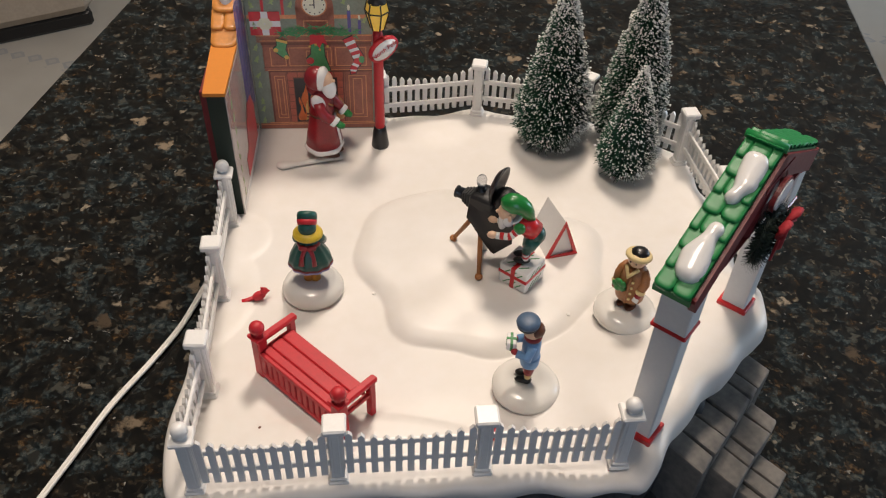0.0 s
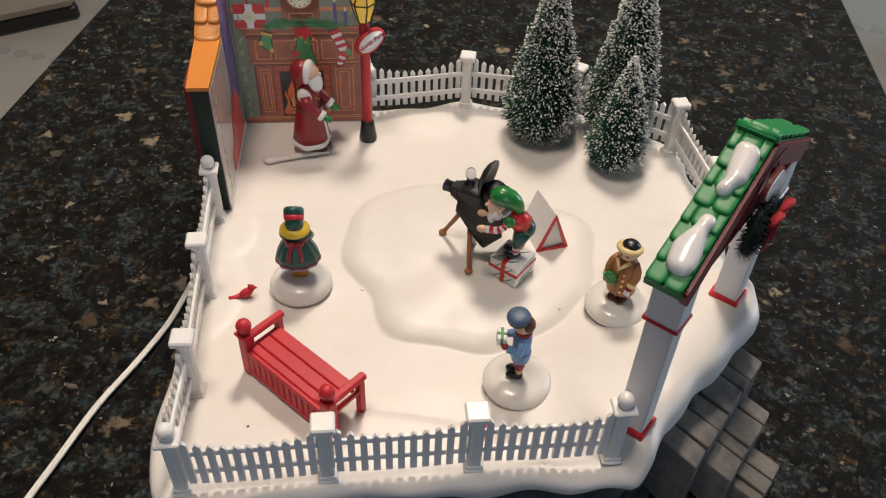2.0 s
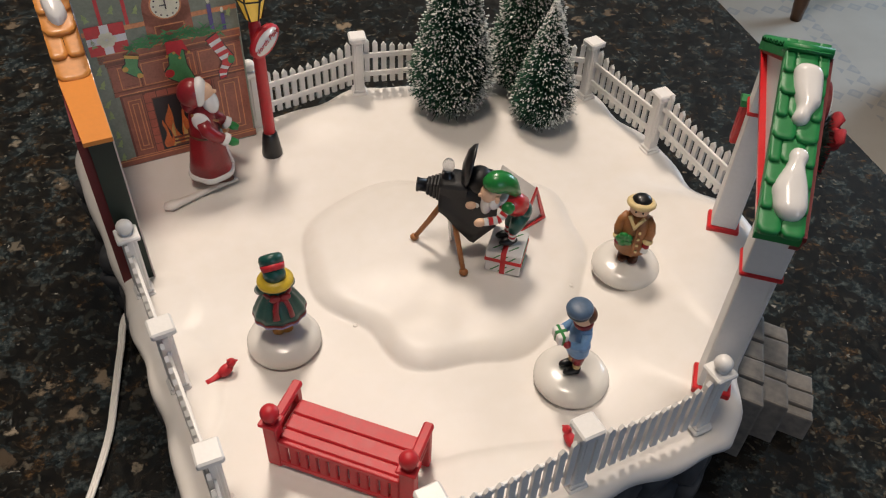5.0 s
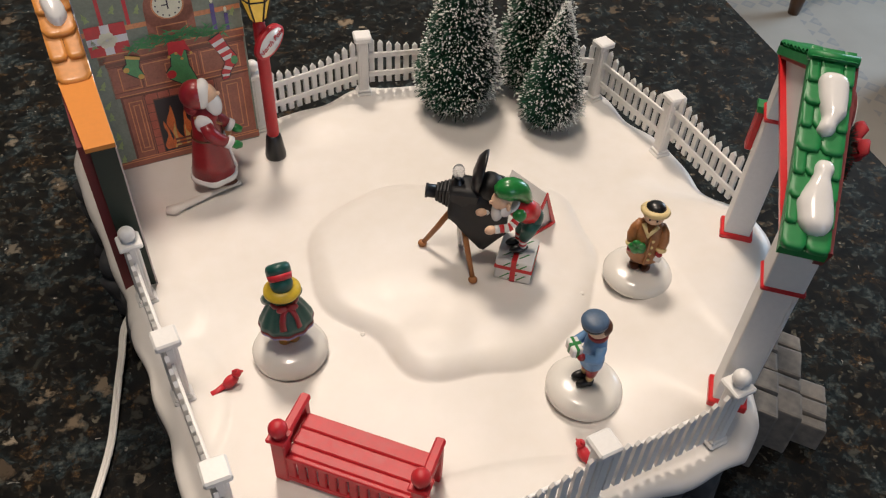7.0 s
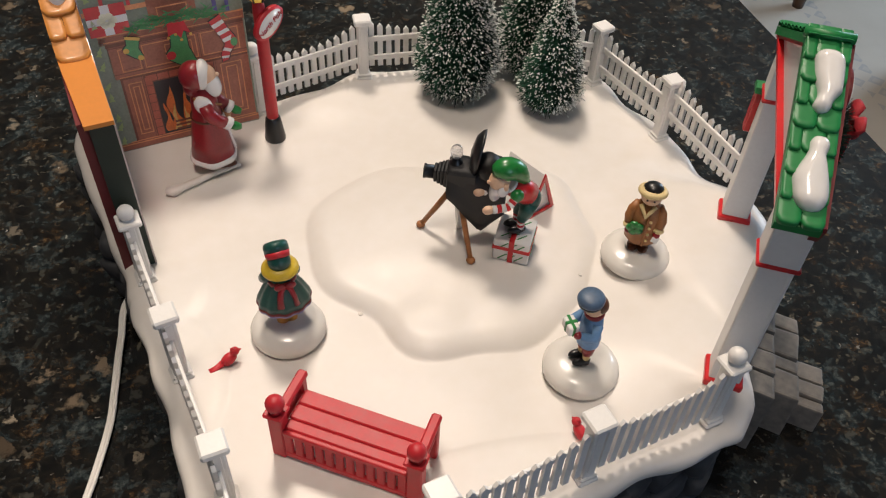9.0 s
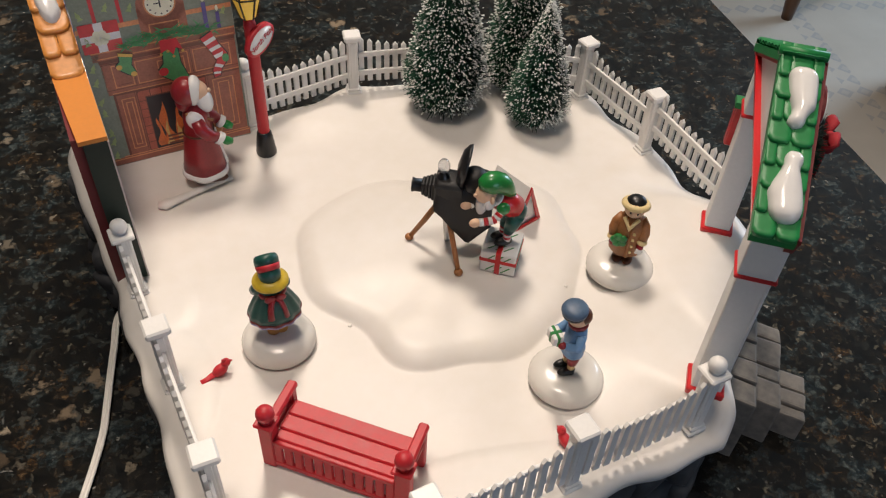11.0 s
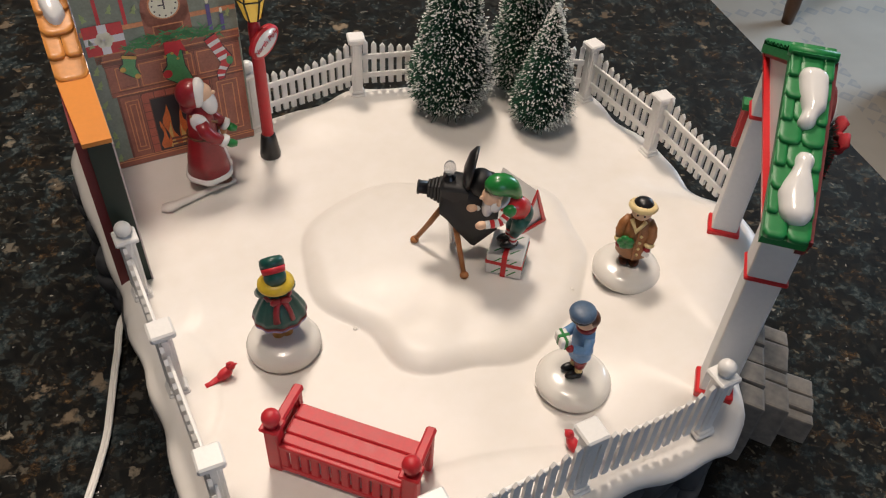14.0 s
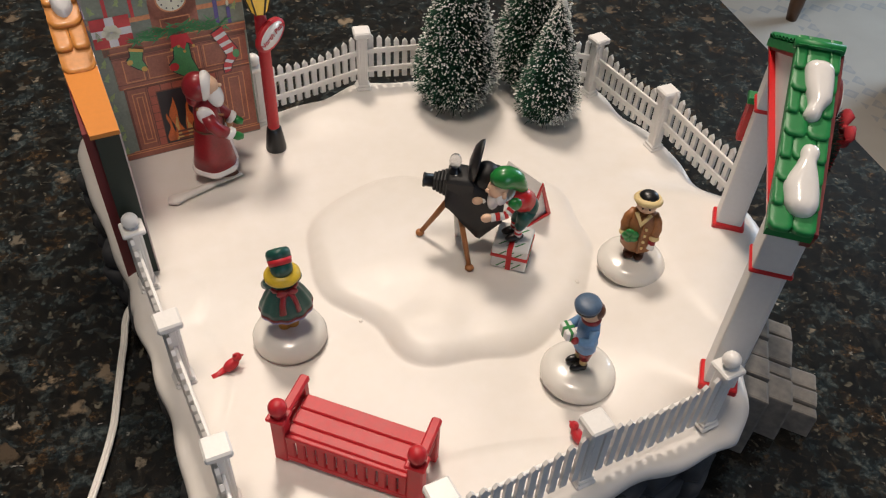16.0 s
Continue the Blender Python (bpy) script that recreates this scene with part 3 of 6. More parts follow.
# ---- picket fences ----
POST, CAP, PLINTH = 0.0053, 0.0088, 0.0079
post_mesh = Shape().box((PLINTH, PLINTH, 0.0022), WHITE, pose(0, 0, -0.001), 0.0006).box((PLINTH * 0.86, PLINTH * 0.86, 0.0016), WHITE, pose(0, 0, 0.0012), 0.0005).box((POST, POST, 0.0306), WHITE, pose(0, 0, 0.0015), 0.0005)
for side in range(4):
    post_mesh.box((POST * 0.5, 0.0006, 0.024), WHITE, pose(0, 0, 0, 0, 0, 90 * side) @ pose(0, -POST / 2, 0.006), 0.0002)
post_mesh = post_mesh.mesh("post")
cap_mesh = Shape().box((CAP, CAP, 0.0032), WHITE, pose(0, 0, 0.0313), 0.0007).mesh("cap")
flat_mesh = Shape().box((CAP, CAP, 0.0022), WHITE, pose(0, 0, 0.0306), 0.0006).mesh("cap")
ball_mesh = Shape().lathe([(0.0022, 0.0324), (0.0022, 0.0333)], WHITE).ball(0.0032, WHITE, pose(0, 0, 0.0360)).mesh("ball_finial")


def picket_mesh(z0, z1):
    w, d = 0.0026, 0.0014
    return Shape().prism([(-w / 2, z0), (w / 2, z0), (w / 2, z1 - 0.0017), (0, z1), (-w / 2, z1 - 0.0017)], d, WHITE).mesh("picket")


def fence(label, corners, balls, bays, lift=0.0, sag=0.0055, side=1):
    """A run of posts with scalloped picket bays between them. side: which face the pickets are nailed to."""
    z0 = ground(*corners[0])
    ob = thing("picket_fence", pose(corners[0][0], corners[0][1], z0), label, "fence", "white picket fences")
    for k, (x, y) in enumerate(corners):
        if k not in bays and k - 1 not in bays and k > 0:
            continue
        nxt = corners[min(k + 1, len(corners) - 1)] if k < len(corners) - 1 else (2 * x - corners[k - 1][0], 2 * y - corners[k - 1][1])
        turn = math.degrees(math.atan2(nxt[1] - y, nxt[0] - x))
        if k in balls or balls.get("all_posts", False) or k not in balls.get("none", ()):
            at = pose(x - corners[0][0], y - corners[0][1], ground(x, y) - z0, 0, 0, turn)
            p = share("post", post_mesh, ob, at)
            if k in balls:
                share("cap", flat_mesh, p, Matrix())
                share("ball_finial", ball_mesh, p, Matrix())
            else:
                share("cap", cap_mesh, p, Matrix())
    for k in range(len(corners) - 1):
        a, b = Vector(corners[k]), Vector(corners[k + 1])
        d = (b - a).length
        turn = math.degrees(math.atan2(b.y - a.y, b.x - a.x))
        lift_here = (ground(a.x, a.y) + ground(b.x, b.y)) / 2 - z0
        at = pose(a.x - corners[0][0], a.y - corners[0][1], lift_here, 0, 0, turn)
        for z in (0.0105 + lift, 0.0215 + lift):
            Shape().box((d - POST, 0.0013, 0.0030), WHITE, at @ pose(d / 2, side * 0.0003, z - 0.0015), 0.0003).put("rail", ob)
        n = max(2, round((d - POST) / 0.0046))
        for j in range(n):
            s = (j + 0.5) / n
            dip = 1 - (2 * s - 1) ** 2
            me = picket_mesh(0.0040 + lift + 0.0012 * (1 - dip), 0.0315 + lift - sag * dip)
            share("picket", me, ob, at @ pose(POST / 2 + s * (d - POST), side * 0.0016 + 0.0007, 0))
    return ob


FL, FP1, FP2, FP3 = (-0.0132, 0.2472), (0.0392, 0.2588), (0.0931, 0.2705), (0.1458, 0.2810)
LP1, LP2, LP3 = (-0.0462, 0.3950), (-0.0348, 0.3438), (-0.0228, 0.2905)
BL, BP1, BPH, BC, BP2, GE = (0.0108, 0.4985), (0.0672, 0.5180), (0.1310, 0.5150), (0.1860, 0.4880), (0.2000, 0.4365), (0.2085, 0.3790)
fence("white plastic picket fence with ball-topped corner posts", [FL, FP1, FP2, FP3], {0: 1, 3: 1}, (0, 1, 2), side=-1)
fence("white plastic picket fence beside the painted backdrop", [LP1, LP2, LP3, (-0.0168, 0.2540)], {0: 1, "none": (3,)}, (0, 1, 2), side=-1)
fence("white plastic picket fence behind the lamp post", [BL, BP1, BPH, BC], {0: 1, "none": (3,)}, (0, 1, 2), side=1)
fence("white plastic picket fence between the trees and gate", [BC, BP2, GE], {"none": (2,)}, (0, 1), side=1)

# ---- house backdrop: a printed room corner with a gingerbread-tiled side wall ----
A, F, R = Vector((-0.056, 0.479, 0)), Vector((-0.0417, 0.4025, 0)), Vector((0.0095, 0.492, 0))
house = thing("house_backdrop", pose(0, 0, 0), "cutaway toy house corner with printed fireplace wall and orange roof edge", "backdrop")
BT = math.degrees(math.atan2(R.y - A.y, R.x - A.x))
BW = (R - A).length
back = pose(A.x, A.y, 0, 0, 0, BT)
Shape().box((BW, 0.003, 0.122), P_WALL, back @ pose(BW / 2, 0.0015, -0.002), 0.0004).put("back_wall", house)
# side wall: profile along its length, outer half dark, thick edge painted green, ledge orange
D = (A - F)
SL = D.length
ST = math.degrees(math.atan2(D.y, D.x))
side = pose(F.x, F.y, 0, 0, 0, ST)
TH = 0.0104
prof = [(0.0, -0.002), (SL + 0.036, -0.002), (SL + 0.036, 0.117), (0.043, 0.0706), (0.0, 0.0706)]
# local x runs from the front edge to the corner, local +y is outward
# glossy pale print; its base colour is lightened to imitate reflected snow
P_REFLECT_GLOSS = material("print_reflection_gloss", (0.52, 0.45, 0.43), 0.16, coat=1.0, var=0.25, scale=120)
Shape().prism(prof, 0.0006, P_REFLECT_GLOSS, side @ pose(0, 0.0006, 0)).put("inner_wall", house)
Shape().prism([(0.0004, -0.002), (SL + 0.036, -0.002), (SL + 0.036, 0.119), (0.043, 0.0715), (0.0004, 0.0715)], TH - 0.0020, DARK_GREEN, side @ pose(0, TH - 0.0014, 0)).put("wall_core", house)
Shape().prism([(0.001, -0.002), (SL + 0.036, -0.002), (SL + 0.036, 0.119), (0.043, 0.0715), (0.001, 0.0715)], 0.0036, MAROON, side @ pose(0.003, TH + 0.0022, 0)).put("outer_wall", house)
ledge = [(-0.0005, 0.0002), (0.0440, 0.0002), (0.0440, TH * 1.22), (-0.0005, TH)]
Shape().add([(x, y, z) for z in (0.0716, 0.0734) for x, y in ledge], [(3, 2, 1, 0), (4, 5, 6, 7)] + [(k, (k + 1) % 4, 4 + (k + 1) % 4, 4 + k) for k in range(4)], ORANGE, False).put("ledge", house, side)
Shape().add([(x, y, z) for x, z, y in ((0.030, 0.0715, TH - 0.001), (SL + 0.036, 0.0715, TH - 0.001), (SL + 0.036, 0.117, TH - 0.001), (0.044, 0.0715, TH - 0.001), (0.030, 0.0712, TH * 1.08), (SL + 0.036, 0.0712, TH * 1.20), (SL + 0.036, 0.116, TH * 1.20), (0.044, 0.0712, TH * 1.18))], [(4, 5, 6, 7), (0, 4, 7, 3), (3, 7, 6, 2), (0, 1, 5, 4)], MAROON, False).put("eave_side", house, side)
slope_a = math.atan2(0.120 - 0.0725, SL + 0.036 - 0.043)


def shingle(w, l, t, mat, cols=10, rows=6):
    """A moulded tile with a rounded, thick lower edge and a softly domed face: width along x, top edge at z = l."""
    vs, fs = [], []
    for i in range(cols + 1):
        u = 2 * i / cols - 1
        z0 = w * 0.27 * (1 - (1 - min(1, abs(u)) ** 3.2) ** 0.5)
        for j in range(rows + 1):
            q = max(0, j - 2) / (rows - 2)
            z = z0 + (l - z0) * q ** 1.3
            y = t * (1 - 0.78 * z / l) * (1 - 0.22 * abs(u) ** 6)
            y, z = ((0.0, z0), (y * 0.80, z0 - 0.0001), (y * 1.0, z))[min(j, 2)]
            vs.append((u * w / 2 * (0.97 if j > 1 else 1.0), -y, z + (0.0005 if j == 2 else 0)))
    for i in range(cols):
        for j in range(rows):
            k = i * (rows + 1) + j
            fs.append((k, k + 1, k + rows + 2, k + rows + 1))
    return Shape().add(vs, fs, mat, True)


def fix(shape):
    """Mesh with its faces turned outward and softly shaded."""
    me = shape.mesh("piece")
    bm = bmesh.new()
    bm.from_mesh(me)
    bmesh.ops.recalc_face_normals(bm, faces=bm.faces[:])
    bm.to_mesh(me)
    bm.free()
    return me


RW = TH * 1.24
big, half = fix(shingle(RW * 0.99, 0.0160, 0.0030, TILE_ORANGE)), fix(shingle(RW * 0.50, 0.0160, 0.0030, TILE_ORANGE))
ca, sa = math.cos(slope_a), math.sin(slope_a)
on_slope = Matrix(((ca, 0, -sa, 0), (0, 1, 0, 0), (sa, 0, ca, 0), (0, 0, 0, 1)))
lay = Matrix(((0, 0, 1, 0), (-1, 0, 0, 0), (0, -1, 0, 0), (0, 0, 0, 1)))
for k in range(7):
    base_m = side @ Matrix.Translation((0.043, 0, 0.0725)) @ on_slope @ Matrix.Translation((k * 0.0098 - 0.001, RW / 2, -0.0008))
    if k % 2 == 0:
        share("roof_tile", big, house, base_m @ lay)
    else:
        for o in (-0.25, 0.25):
            share("roof_tile", half, house, base_m @ Matrix.Translation((0, o * RW, 0)) @ lay)


def snow_patch(a, b, bulge, h, mat, seed=0):
    """A smooth dab of snow: half-lengths a, b; bulge pushes its outline into lobes."""
    vs, fs, n, m = [(0, 0, h)], [], 28, 7
    for j in range(1, m + 1):
        q = j / m
        for k in range(n):
            w = 2 * math.pi * k / n
            r = 1 + bulge * math.cos(w) + 0.16 * math.sin(2 * w + seed) + 0.10 * math.sin(3 * w + 2 * seed) + 0.05 * math.sin(5 * w)
            vs.append((a * q * math.cos(w) * (1 + 0.1 * math.sin(2 * w + seed)), b * q * r * math.sin(w), h * math.sqrt(max(0, 1 - q ** 2.6)) - (0.0006 if j == m else 0)))
    fs = [(0, 1 + k, 1 + (k + 1) % n) for k in range(n)]
    for j in range(m - 1):
        fs += [(1 + j * n + k, 1 + (j + 1) * n + k, 1 + (j + 1) * n + (k + 1) % n, 1 + j * n + (k + 1) % n) for k in range(n)]
    return Shape().add(vs, fs, mat)


dab = side @ Matrix.Translation((0.043, 0, 0.0725)) @ on_slope @ Matrix.Translation((0.034, RW * 0.5, 0.0016))
snow_patch(0.011, 0.0042, -0.2, 0.0030, WHITE_GLOSS, 1).put("snow_cap", house, dab)


def ink(name, outlines, mat, layer, wall=None, label=""):
    """Flat printed shapes on a wall, in x, z."""
    s = Shape()
    for o in outlines:
        s.prism(o, 0.00008, mat)
    ob = s.put(name, house, (back if wall is None else wall) @ pose(0, -0.00006 - 0.00009 * layer, 0), label)
    return ob


def rect(x0, z0, x1, z1):
    return [(x0, z0), (x1, z0), (x1, z1), (x0, z1)]


def frame_lines(x0, z0, x1, z1, w=0.0005):
    return [rect(x0, z0, x1, z0 + w), rect(x0, z1 - w, x1, z1), rect(x0, z0, x0 + w, z1), rect(x1 - w, z0, x1, z1)]


def disc(cx, cz, rx, rz=None, n=24):
    rz = rz if rz else rx
    return [(cx + rx * math.cos(2 * math.pi * k / n), cz + rz * math.sin(2 * math.pi * k / n)) for k in range(n)]


ink("printed_baseboard", [rect(0.0006, 0.0004, BW, 0.0042)], P_WOOD, 1)
ink("printed_baseboard_line", [rect(0.0006, 0.0030, BW, 0.0036), rect(0.006, 0.0042, BW - 0.001, 0.0047)], P_WOOD_L, 2)
ink("printed_mantelpiece", [rect(0.0085, 0.0045, BW - 0.001, 0.0385), rect(0.0065, 0.0385, BW - 0.001, 0.0560), rect(0.004, 0.0560, BW - 0.0003, 0.0605)], P_WOOD, 1)
ink("printed_mantel_shadow", [rect(0.0185 + 0.0005 * k, 0.0047, 0.0187 + 0.0005 * k, 0.0378) for k in (-2, 64)] + [rect(0.0066, 0.0408, BW - 0.001, 0.0411), rect(0.0066, 0.0538, BW - 0.001, 0.0541), rect(0.0195, 0.0412, 0.0198, 0.0536), rect(0.0449, 0.0412, 0.0452, 0.0536), rect(0.0120, 0.0428, 0.0176, 0.0431), rect(0.0120, 0.0514, 0.0176, 0.0517), rect(0.0062, 0.0545, BW - 0.001, 0.0562), rect(0.0085, 0.0378, BW - 0.001, 0.0388), rect(0.0085, 0.0047, 0.0095, 0.038)], P_WOOD_D, 2)
ink("printed_mantel_lights", [rect(0.004, 0.0598, BW - 0.0003, 0.0606), rect(0.006, 0.0568, BW - 0.001, 0.0573), rect(0.0085, 0.0388, BW - 0.001, 0.0393)] + frame_lines(0.0112, 0.0075, 0.0172, 0.0355) + frame_lines(0.0128, 0.0095, 0.0158, 0.0335) + frame_lines(0.0525, 0.0075, 0.0625, 0.0355) + frame_lines(0.0548, 0.0095, 0.0602, 0.0335) + frame_lines(0.0105, 0.0415, 0.0190, 0.0530) + frame_lines(0.0205, 0.0415, 0.0440, 0.0530) + frame_lines(0.0300, 0.0435, 0.0420, 0.0510) + frame_lines(0.0460, 0.0415, 0.0630, 0.0530), P_WOOD_L, 2)
bricks = []
for k in range(7):
    for x in (0.0186, 0.0462):
        bricks.append(rect(x, 0.0050 + k * 0.0046, x + 0.0030, 0.0092 + k * 0.0046))
for k in range(6):
    bricks.append(rect(0.0192 + k * 0.0051, 0.0345, 0.0239 + k * 0.0051, 0.0376))
ink("printed_brick_surround", [rect(0.0182, 0.0047, 0.0498, 0.0380)], P_WOOD_D, 2)
ink("printed_bricks", bricks, P_BRICK, 3)
ink("printed_firebox", [rect(0.0220, 0.0050, 0.0458, 0.0338)], P_BLACK, 3)


def flame(cx, w, h, z0=0.0060, lean=0.0):
    """A curling tongue of fire: its two edges swing about a leaning middle and meet in a point."""
    left, right = [], []
    for k in range(13):
        q = k / 12
        mid = cx + lean * q + 0.22 * w * math.sin(7.5 * q + cx * 900)
        wide = w * (1 - q) ** 0.75 * (0.85 + 0.35 * math.sin(9 * q + cx * 500))
        left.append((mid - wide, z0 + h * q))
        right.append((mid + wide, z0 + h * q))
    return left + right[::-1][1:]


ink("printed_flames", [flame(0.0252, 0.0020, 0.016, lean=-0.0008), flame(0.0285, 0.0036, 0.024, lean=-0.001), flame(0.0338, 0.0036, 0.0215, lean=0.001), flame(0.0378, 0.0032, 0.0255, lean=0.0014), flame(0.0420, 0.0024, 0.017, lean=0.0012)], P_FLAME, 5)
ink("printed_flame_cores", [flame(0.0282, 0.0014, 0.014), flame(0.0332, 0.0016, 0.012), flame(0.0380, 0.0014, 0.015), flame(0.0416, 0.0010, 0.009)], P_FLAME_Y, 6)
ink("printed_logs", [rect(0.0275, 0.0058 + k * 0.0021, 0.0415, 0.0069 + k * 0.0021) for k in range(3)], P_WOOD_D, 7)
ink("printed_picture_rail", [rect(0.0006, 0.0700, BW - 0.0004, 0.0722)], P_WOOD_L, 1)
ink("printed_curtain_bands", [rect(0.0085, 0.0722, 0.0100, 0.118), rect(0.0190, 0.0722, 0.0205, 0.118)], P_RED, 1)
ink("printed_clock_case", [disc(0.0365, 0.0765, 0.0100, 0.0115), rect(0.0265, 0.0606, 0.0465, 0.0765)], P_WOOD, 2)
ink("printed_clock_case_edge", frame_lines(0.0300, 0.0620, 0.0430, 0.0690) + [disc(0.0365, 0.0780, 0.0068)], P_WOOD_L, 3)
ink("printed_clock_face", [disc(0.0365, 0.0780, 0.0061)], P_CREAM, 4)
ink("printed_clock_marks", [rect(0.0362, 0.0760, 0.0368, 0.0825), rect(0.0340, 0.0777, 0.0368, 0.0782)] + [disc(0.0365 + 0.0050 * math.cos(k * math.pi / 6), 0.0780 + 0.0050 * math.sin(k * math.pi / 6), 0.0004, n=6) for k in range(12)], P_BLACK, 5)
rnd = random.Random(21)
sprays = []
for k in range(150):
    x, z = rnd.uniform(0.0185, 0.0575), 0.0622 + rnd.gauss(0, 0.0011)
    z += 0.0012 * math.cos((x - 0.036) * 130)
    a, ln = rnd.uniform(-0.9, 0.9) + (math.pi if rnd.random() < 0.5 else 0), rnd.uniform(0.003, 0.0052)
    dx, dz = math.cos(a) * ln, math.sin(a) * ln
    sprays.append([(x - dz * 0.12, z + dx * 0.12), (x + dx, z + dz), (x + dz * 0.12, z - dx * 0.12)])
ink("printed_garland", sprays, P_GREEN, 6)
ink("printed_gift", [rect(0.0018, 0.0605, 0.0180, 0.0742)], P_RED, 3)
ink("printed_gift_ribbon", [rect(0.0080, 0.0605, 0.0117, 0.0742), rect(0.0018, 0.0655, 0.0180, 0.0688)], P_PALE, 4)
ink("printed_gift_bow", [disc(0.0098 + 0.0024 * math.cos(k * 1.05), 0.0672 + 0.0020 * math.sin(k * 1.05), 0.0017, n=12) for k in range(6)], P_CREAM, 5)


def outlined(name, pts, mat, layer, grow=1.05):
    """A printed shape with a dark line round it."""
    cx, cz = sum(p[0] for p in pts) / len(pts), sum(p[1] for p in pts) / len(pts)
    ink(name + "_line", [[(cx + (x - cx) * grow + math.copysign(0.0003, x - cx), cz + (z - cz) * grow + math.copysign(0.0002, z - cz)) for x, z in pts]], P_BLACK, layer)
    ink(name, [pts], mat, layer + 1)


outlined("printed_green_stocking", [(0.0335, 0.0560), (0.0400, 0.0555), (0.0402, 0.0480), (0.0425, 0.0405), (0.0428, 0.0362), (0.0405, 0.0345), (0.0380, 0.0362), (0.0350, 0.0402), (0.0315, 0.0428), (0.0303, 0.0465), (0.0328, 0.0492)], P_GREEN, 7, 1.02)
ink("printed_stocking_cuff", [[(0.0330, 0.0608), (0.0402, 0.0606), (0.0422, 0.0545), (0.0394, 0.0562), (0.0378, 0.0528), (0.0356, 0.0558), (0.0325, 0.0546)], disc(0.0321, 0.0452, 0.0021, n=12), disc(0.0414, 0.0366, 0.0021, n=12)], P_RED, 9)
ink("printed_stocking_bells", [disc(x, z, 0.0007, n=8) for x, z in ((0.0325, 0.0540), (0.0357, 0.0550), (0.0378, 0.0520), (0.0421, 0.0540))], P_GOLD, 10)
outlined("printed_small_stocking", [(0.0150, 0.0585), (0.0205, 0.0568), (0.0192, 0.0520), (0.0205, 0.0482), (0.0190, 0.0462), (0.0168, 0.0480), (0.0140, 0.0505), (0.0130, 0.0528), (0.0148, 0.0545)], P_GREEN, 7)
ink("printed_small_stocking_trim", [[(0.0148, 0.0588), (0.0208, 0.0570), (0.0204, 0.0556), (0.0146, 0.0573)], disc(0.0194, 0.0474, 0.0013, n=10), disc(0.0140, 0.0518, 0.0013, n=10)], P_GOLD, 9)
outlined("printed_striped_stocking", [(0.0505, 0.0575), (0.0558, 0.0602), (0.0585, 0.0530), (0.0614, 0.0478), (0.0612, 0.0445), (0.0580, 0.0408), (0.0568, 0.0372), (0.0540, 0.0366), (0.0538, 0.0405), (0.0562, 0.0452), (0.0540, 0.0505)], P_RED, 7, 1.02)
ink("printed_stocking_stripes", [[(0.0514, 0.0556), (0.0567, 0.0578), (0.0574, 0.0560), (0.0524, 0.0537)], [(0.0533, 0.0517), (0.0583, 0.0533), (0.0592, 0.0517), (0.0543, 0.0500)], [(0.0550, 0.0480), (0.0596, 0.0494), (0.0590, 0.0470), (0.0559, 0.0462)], [(0.0556, 0.0438), (0.0590, 0.0422), (0.0580, 0.0409), (0.0546, 0.0424)], [(0.0539, 0.0396), (0.0574, 0.0392), (0.0570, 0.0381), (0.0539, 0.0384)]], P_PALE, 9)
ink("printed_stocking_heel", [disc(0.0603, 0.0458, 0.0016, 0.0022, 12)], P_GREEN, 10)
ink("printed_candles", [rect(0.0535, 0.0612, 0.0553, 0.0745), rect(0.0590, 0.0612, 0.0606, 0.0690)], P_BLUE, 5)
ink("printed_candle_flames", [disc(0.0544, 0.0765, 0.0008, 0.0017, 8), disc(0.0598, 0.0708, 0.0007, 0.0014, 8)], P_CREAM, 5)
ink("printed_ivy_strip", [rect(0.0002, 0.0042, 0.0070, 0.0600)], P_WALL, 1)


def holly(x, z, s, a):
    o = []
    for k in range(10):
        w = a + 2 * math.pi * k / 10
        r = s * (1.0 if k % 2 == 0 else 0.55) * (1.0 + 0.5 * math.cos(2 * (w - a)))
        o.append((x + r * math.cos(w), z + r * math.sin(w)))
    return o


ink("printed_holly", [holly(0.0036 + rnd.uniform(-0.0008, 0.0008), z, 0.0019, rnd.uniform(0.8, 2.2)) for z in (0.006, 0.014, 0.019, 0.030, 0.036, 0.046, 0.053, 0.066, 0.078)] + [holly(x, z, 0.0018, 1.2) for x, z in ((0.0145, 0.080), (0.024, 0.078), (0.052, 0.080), (0.0625, 0.069), (0.060, 0.083))], P_LEAF, 4)
# the side wall's print: curtain folds and a red armchair; local x from front to corner, printed face towards the room
curtain = Shape()
for k, x in enumerate((0.047, 0.0505, 0.054, 0.0575, 0.061, 0.0645, 0.068)):
    curtain.prism([(x + 0.002, 0.030 - 0.001 * k), (x + 0.0042, 0.029 - 0.001 * k), (x + 0.0030, 0.060), (x + 0.0036, 0.093), (x + 0.0008, 0.091), (x + 0.0004, 0.060)], 0.00008, P_PURPLE if k % 2 else P_BLUE)
curtain.put("printed_curtain", house, side @ pose(0, -0.00008, 0))
Shape().prism([(0.026, 0.0055), (0.064, 0.0055), (0.064, 0.027), (0.058, 0.036), (0.047, 0.038), (0.038, 0.030), (0.035, 0.018), (0.026, 0.016)], 0.00008, P_RED).put("printed_armchair", house, side @ pose(0, -0.00017, 0))
leaves = Shape()
for k in range(9):
    leaves.prism(holly(0.0095 + rnd.uniform(-0.001, 0.001), 0.008 + 0.0075 * k, 0.0020, rnd.uniform(0.8, 2.2)), 0.00008, P_LEAF)
leaves.put("printed_holly", house, side @ pose(0, -0.00008, 0))
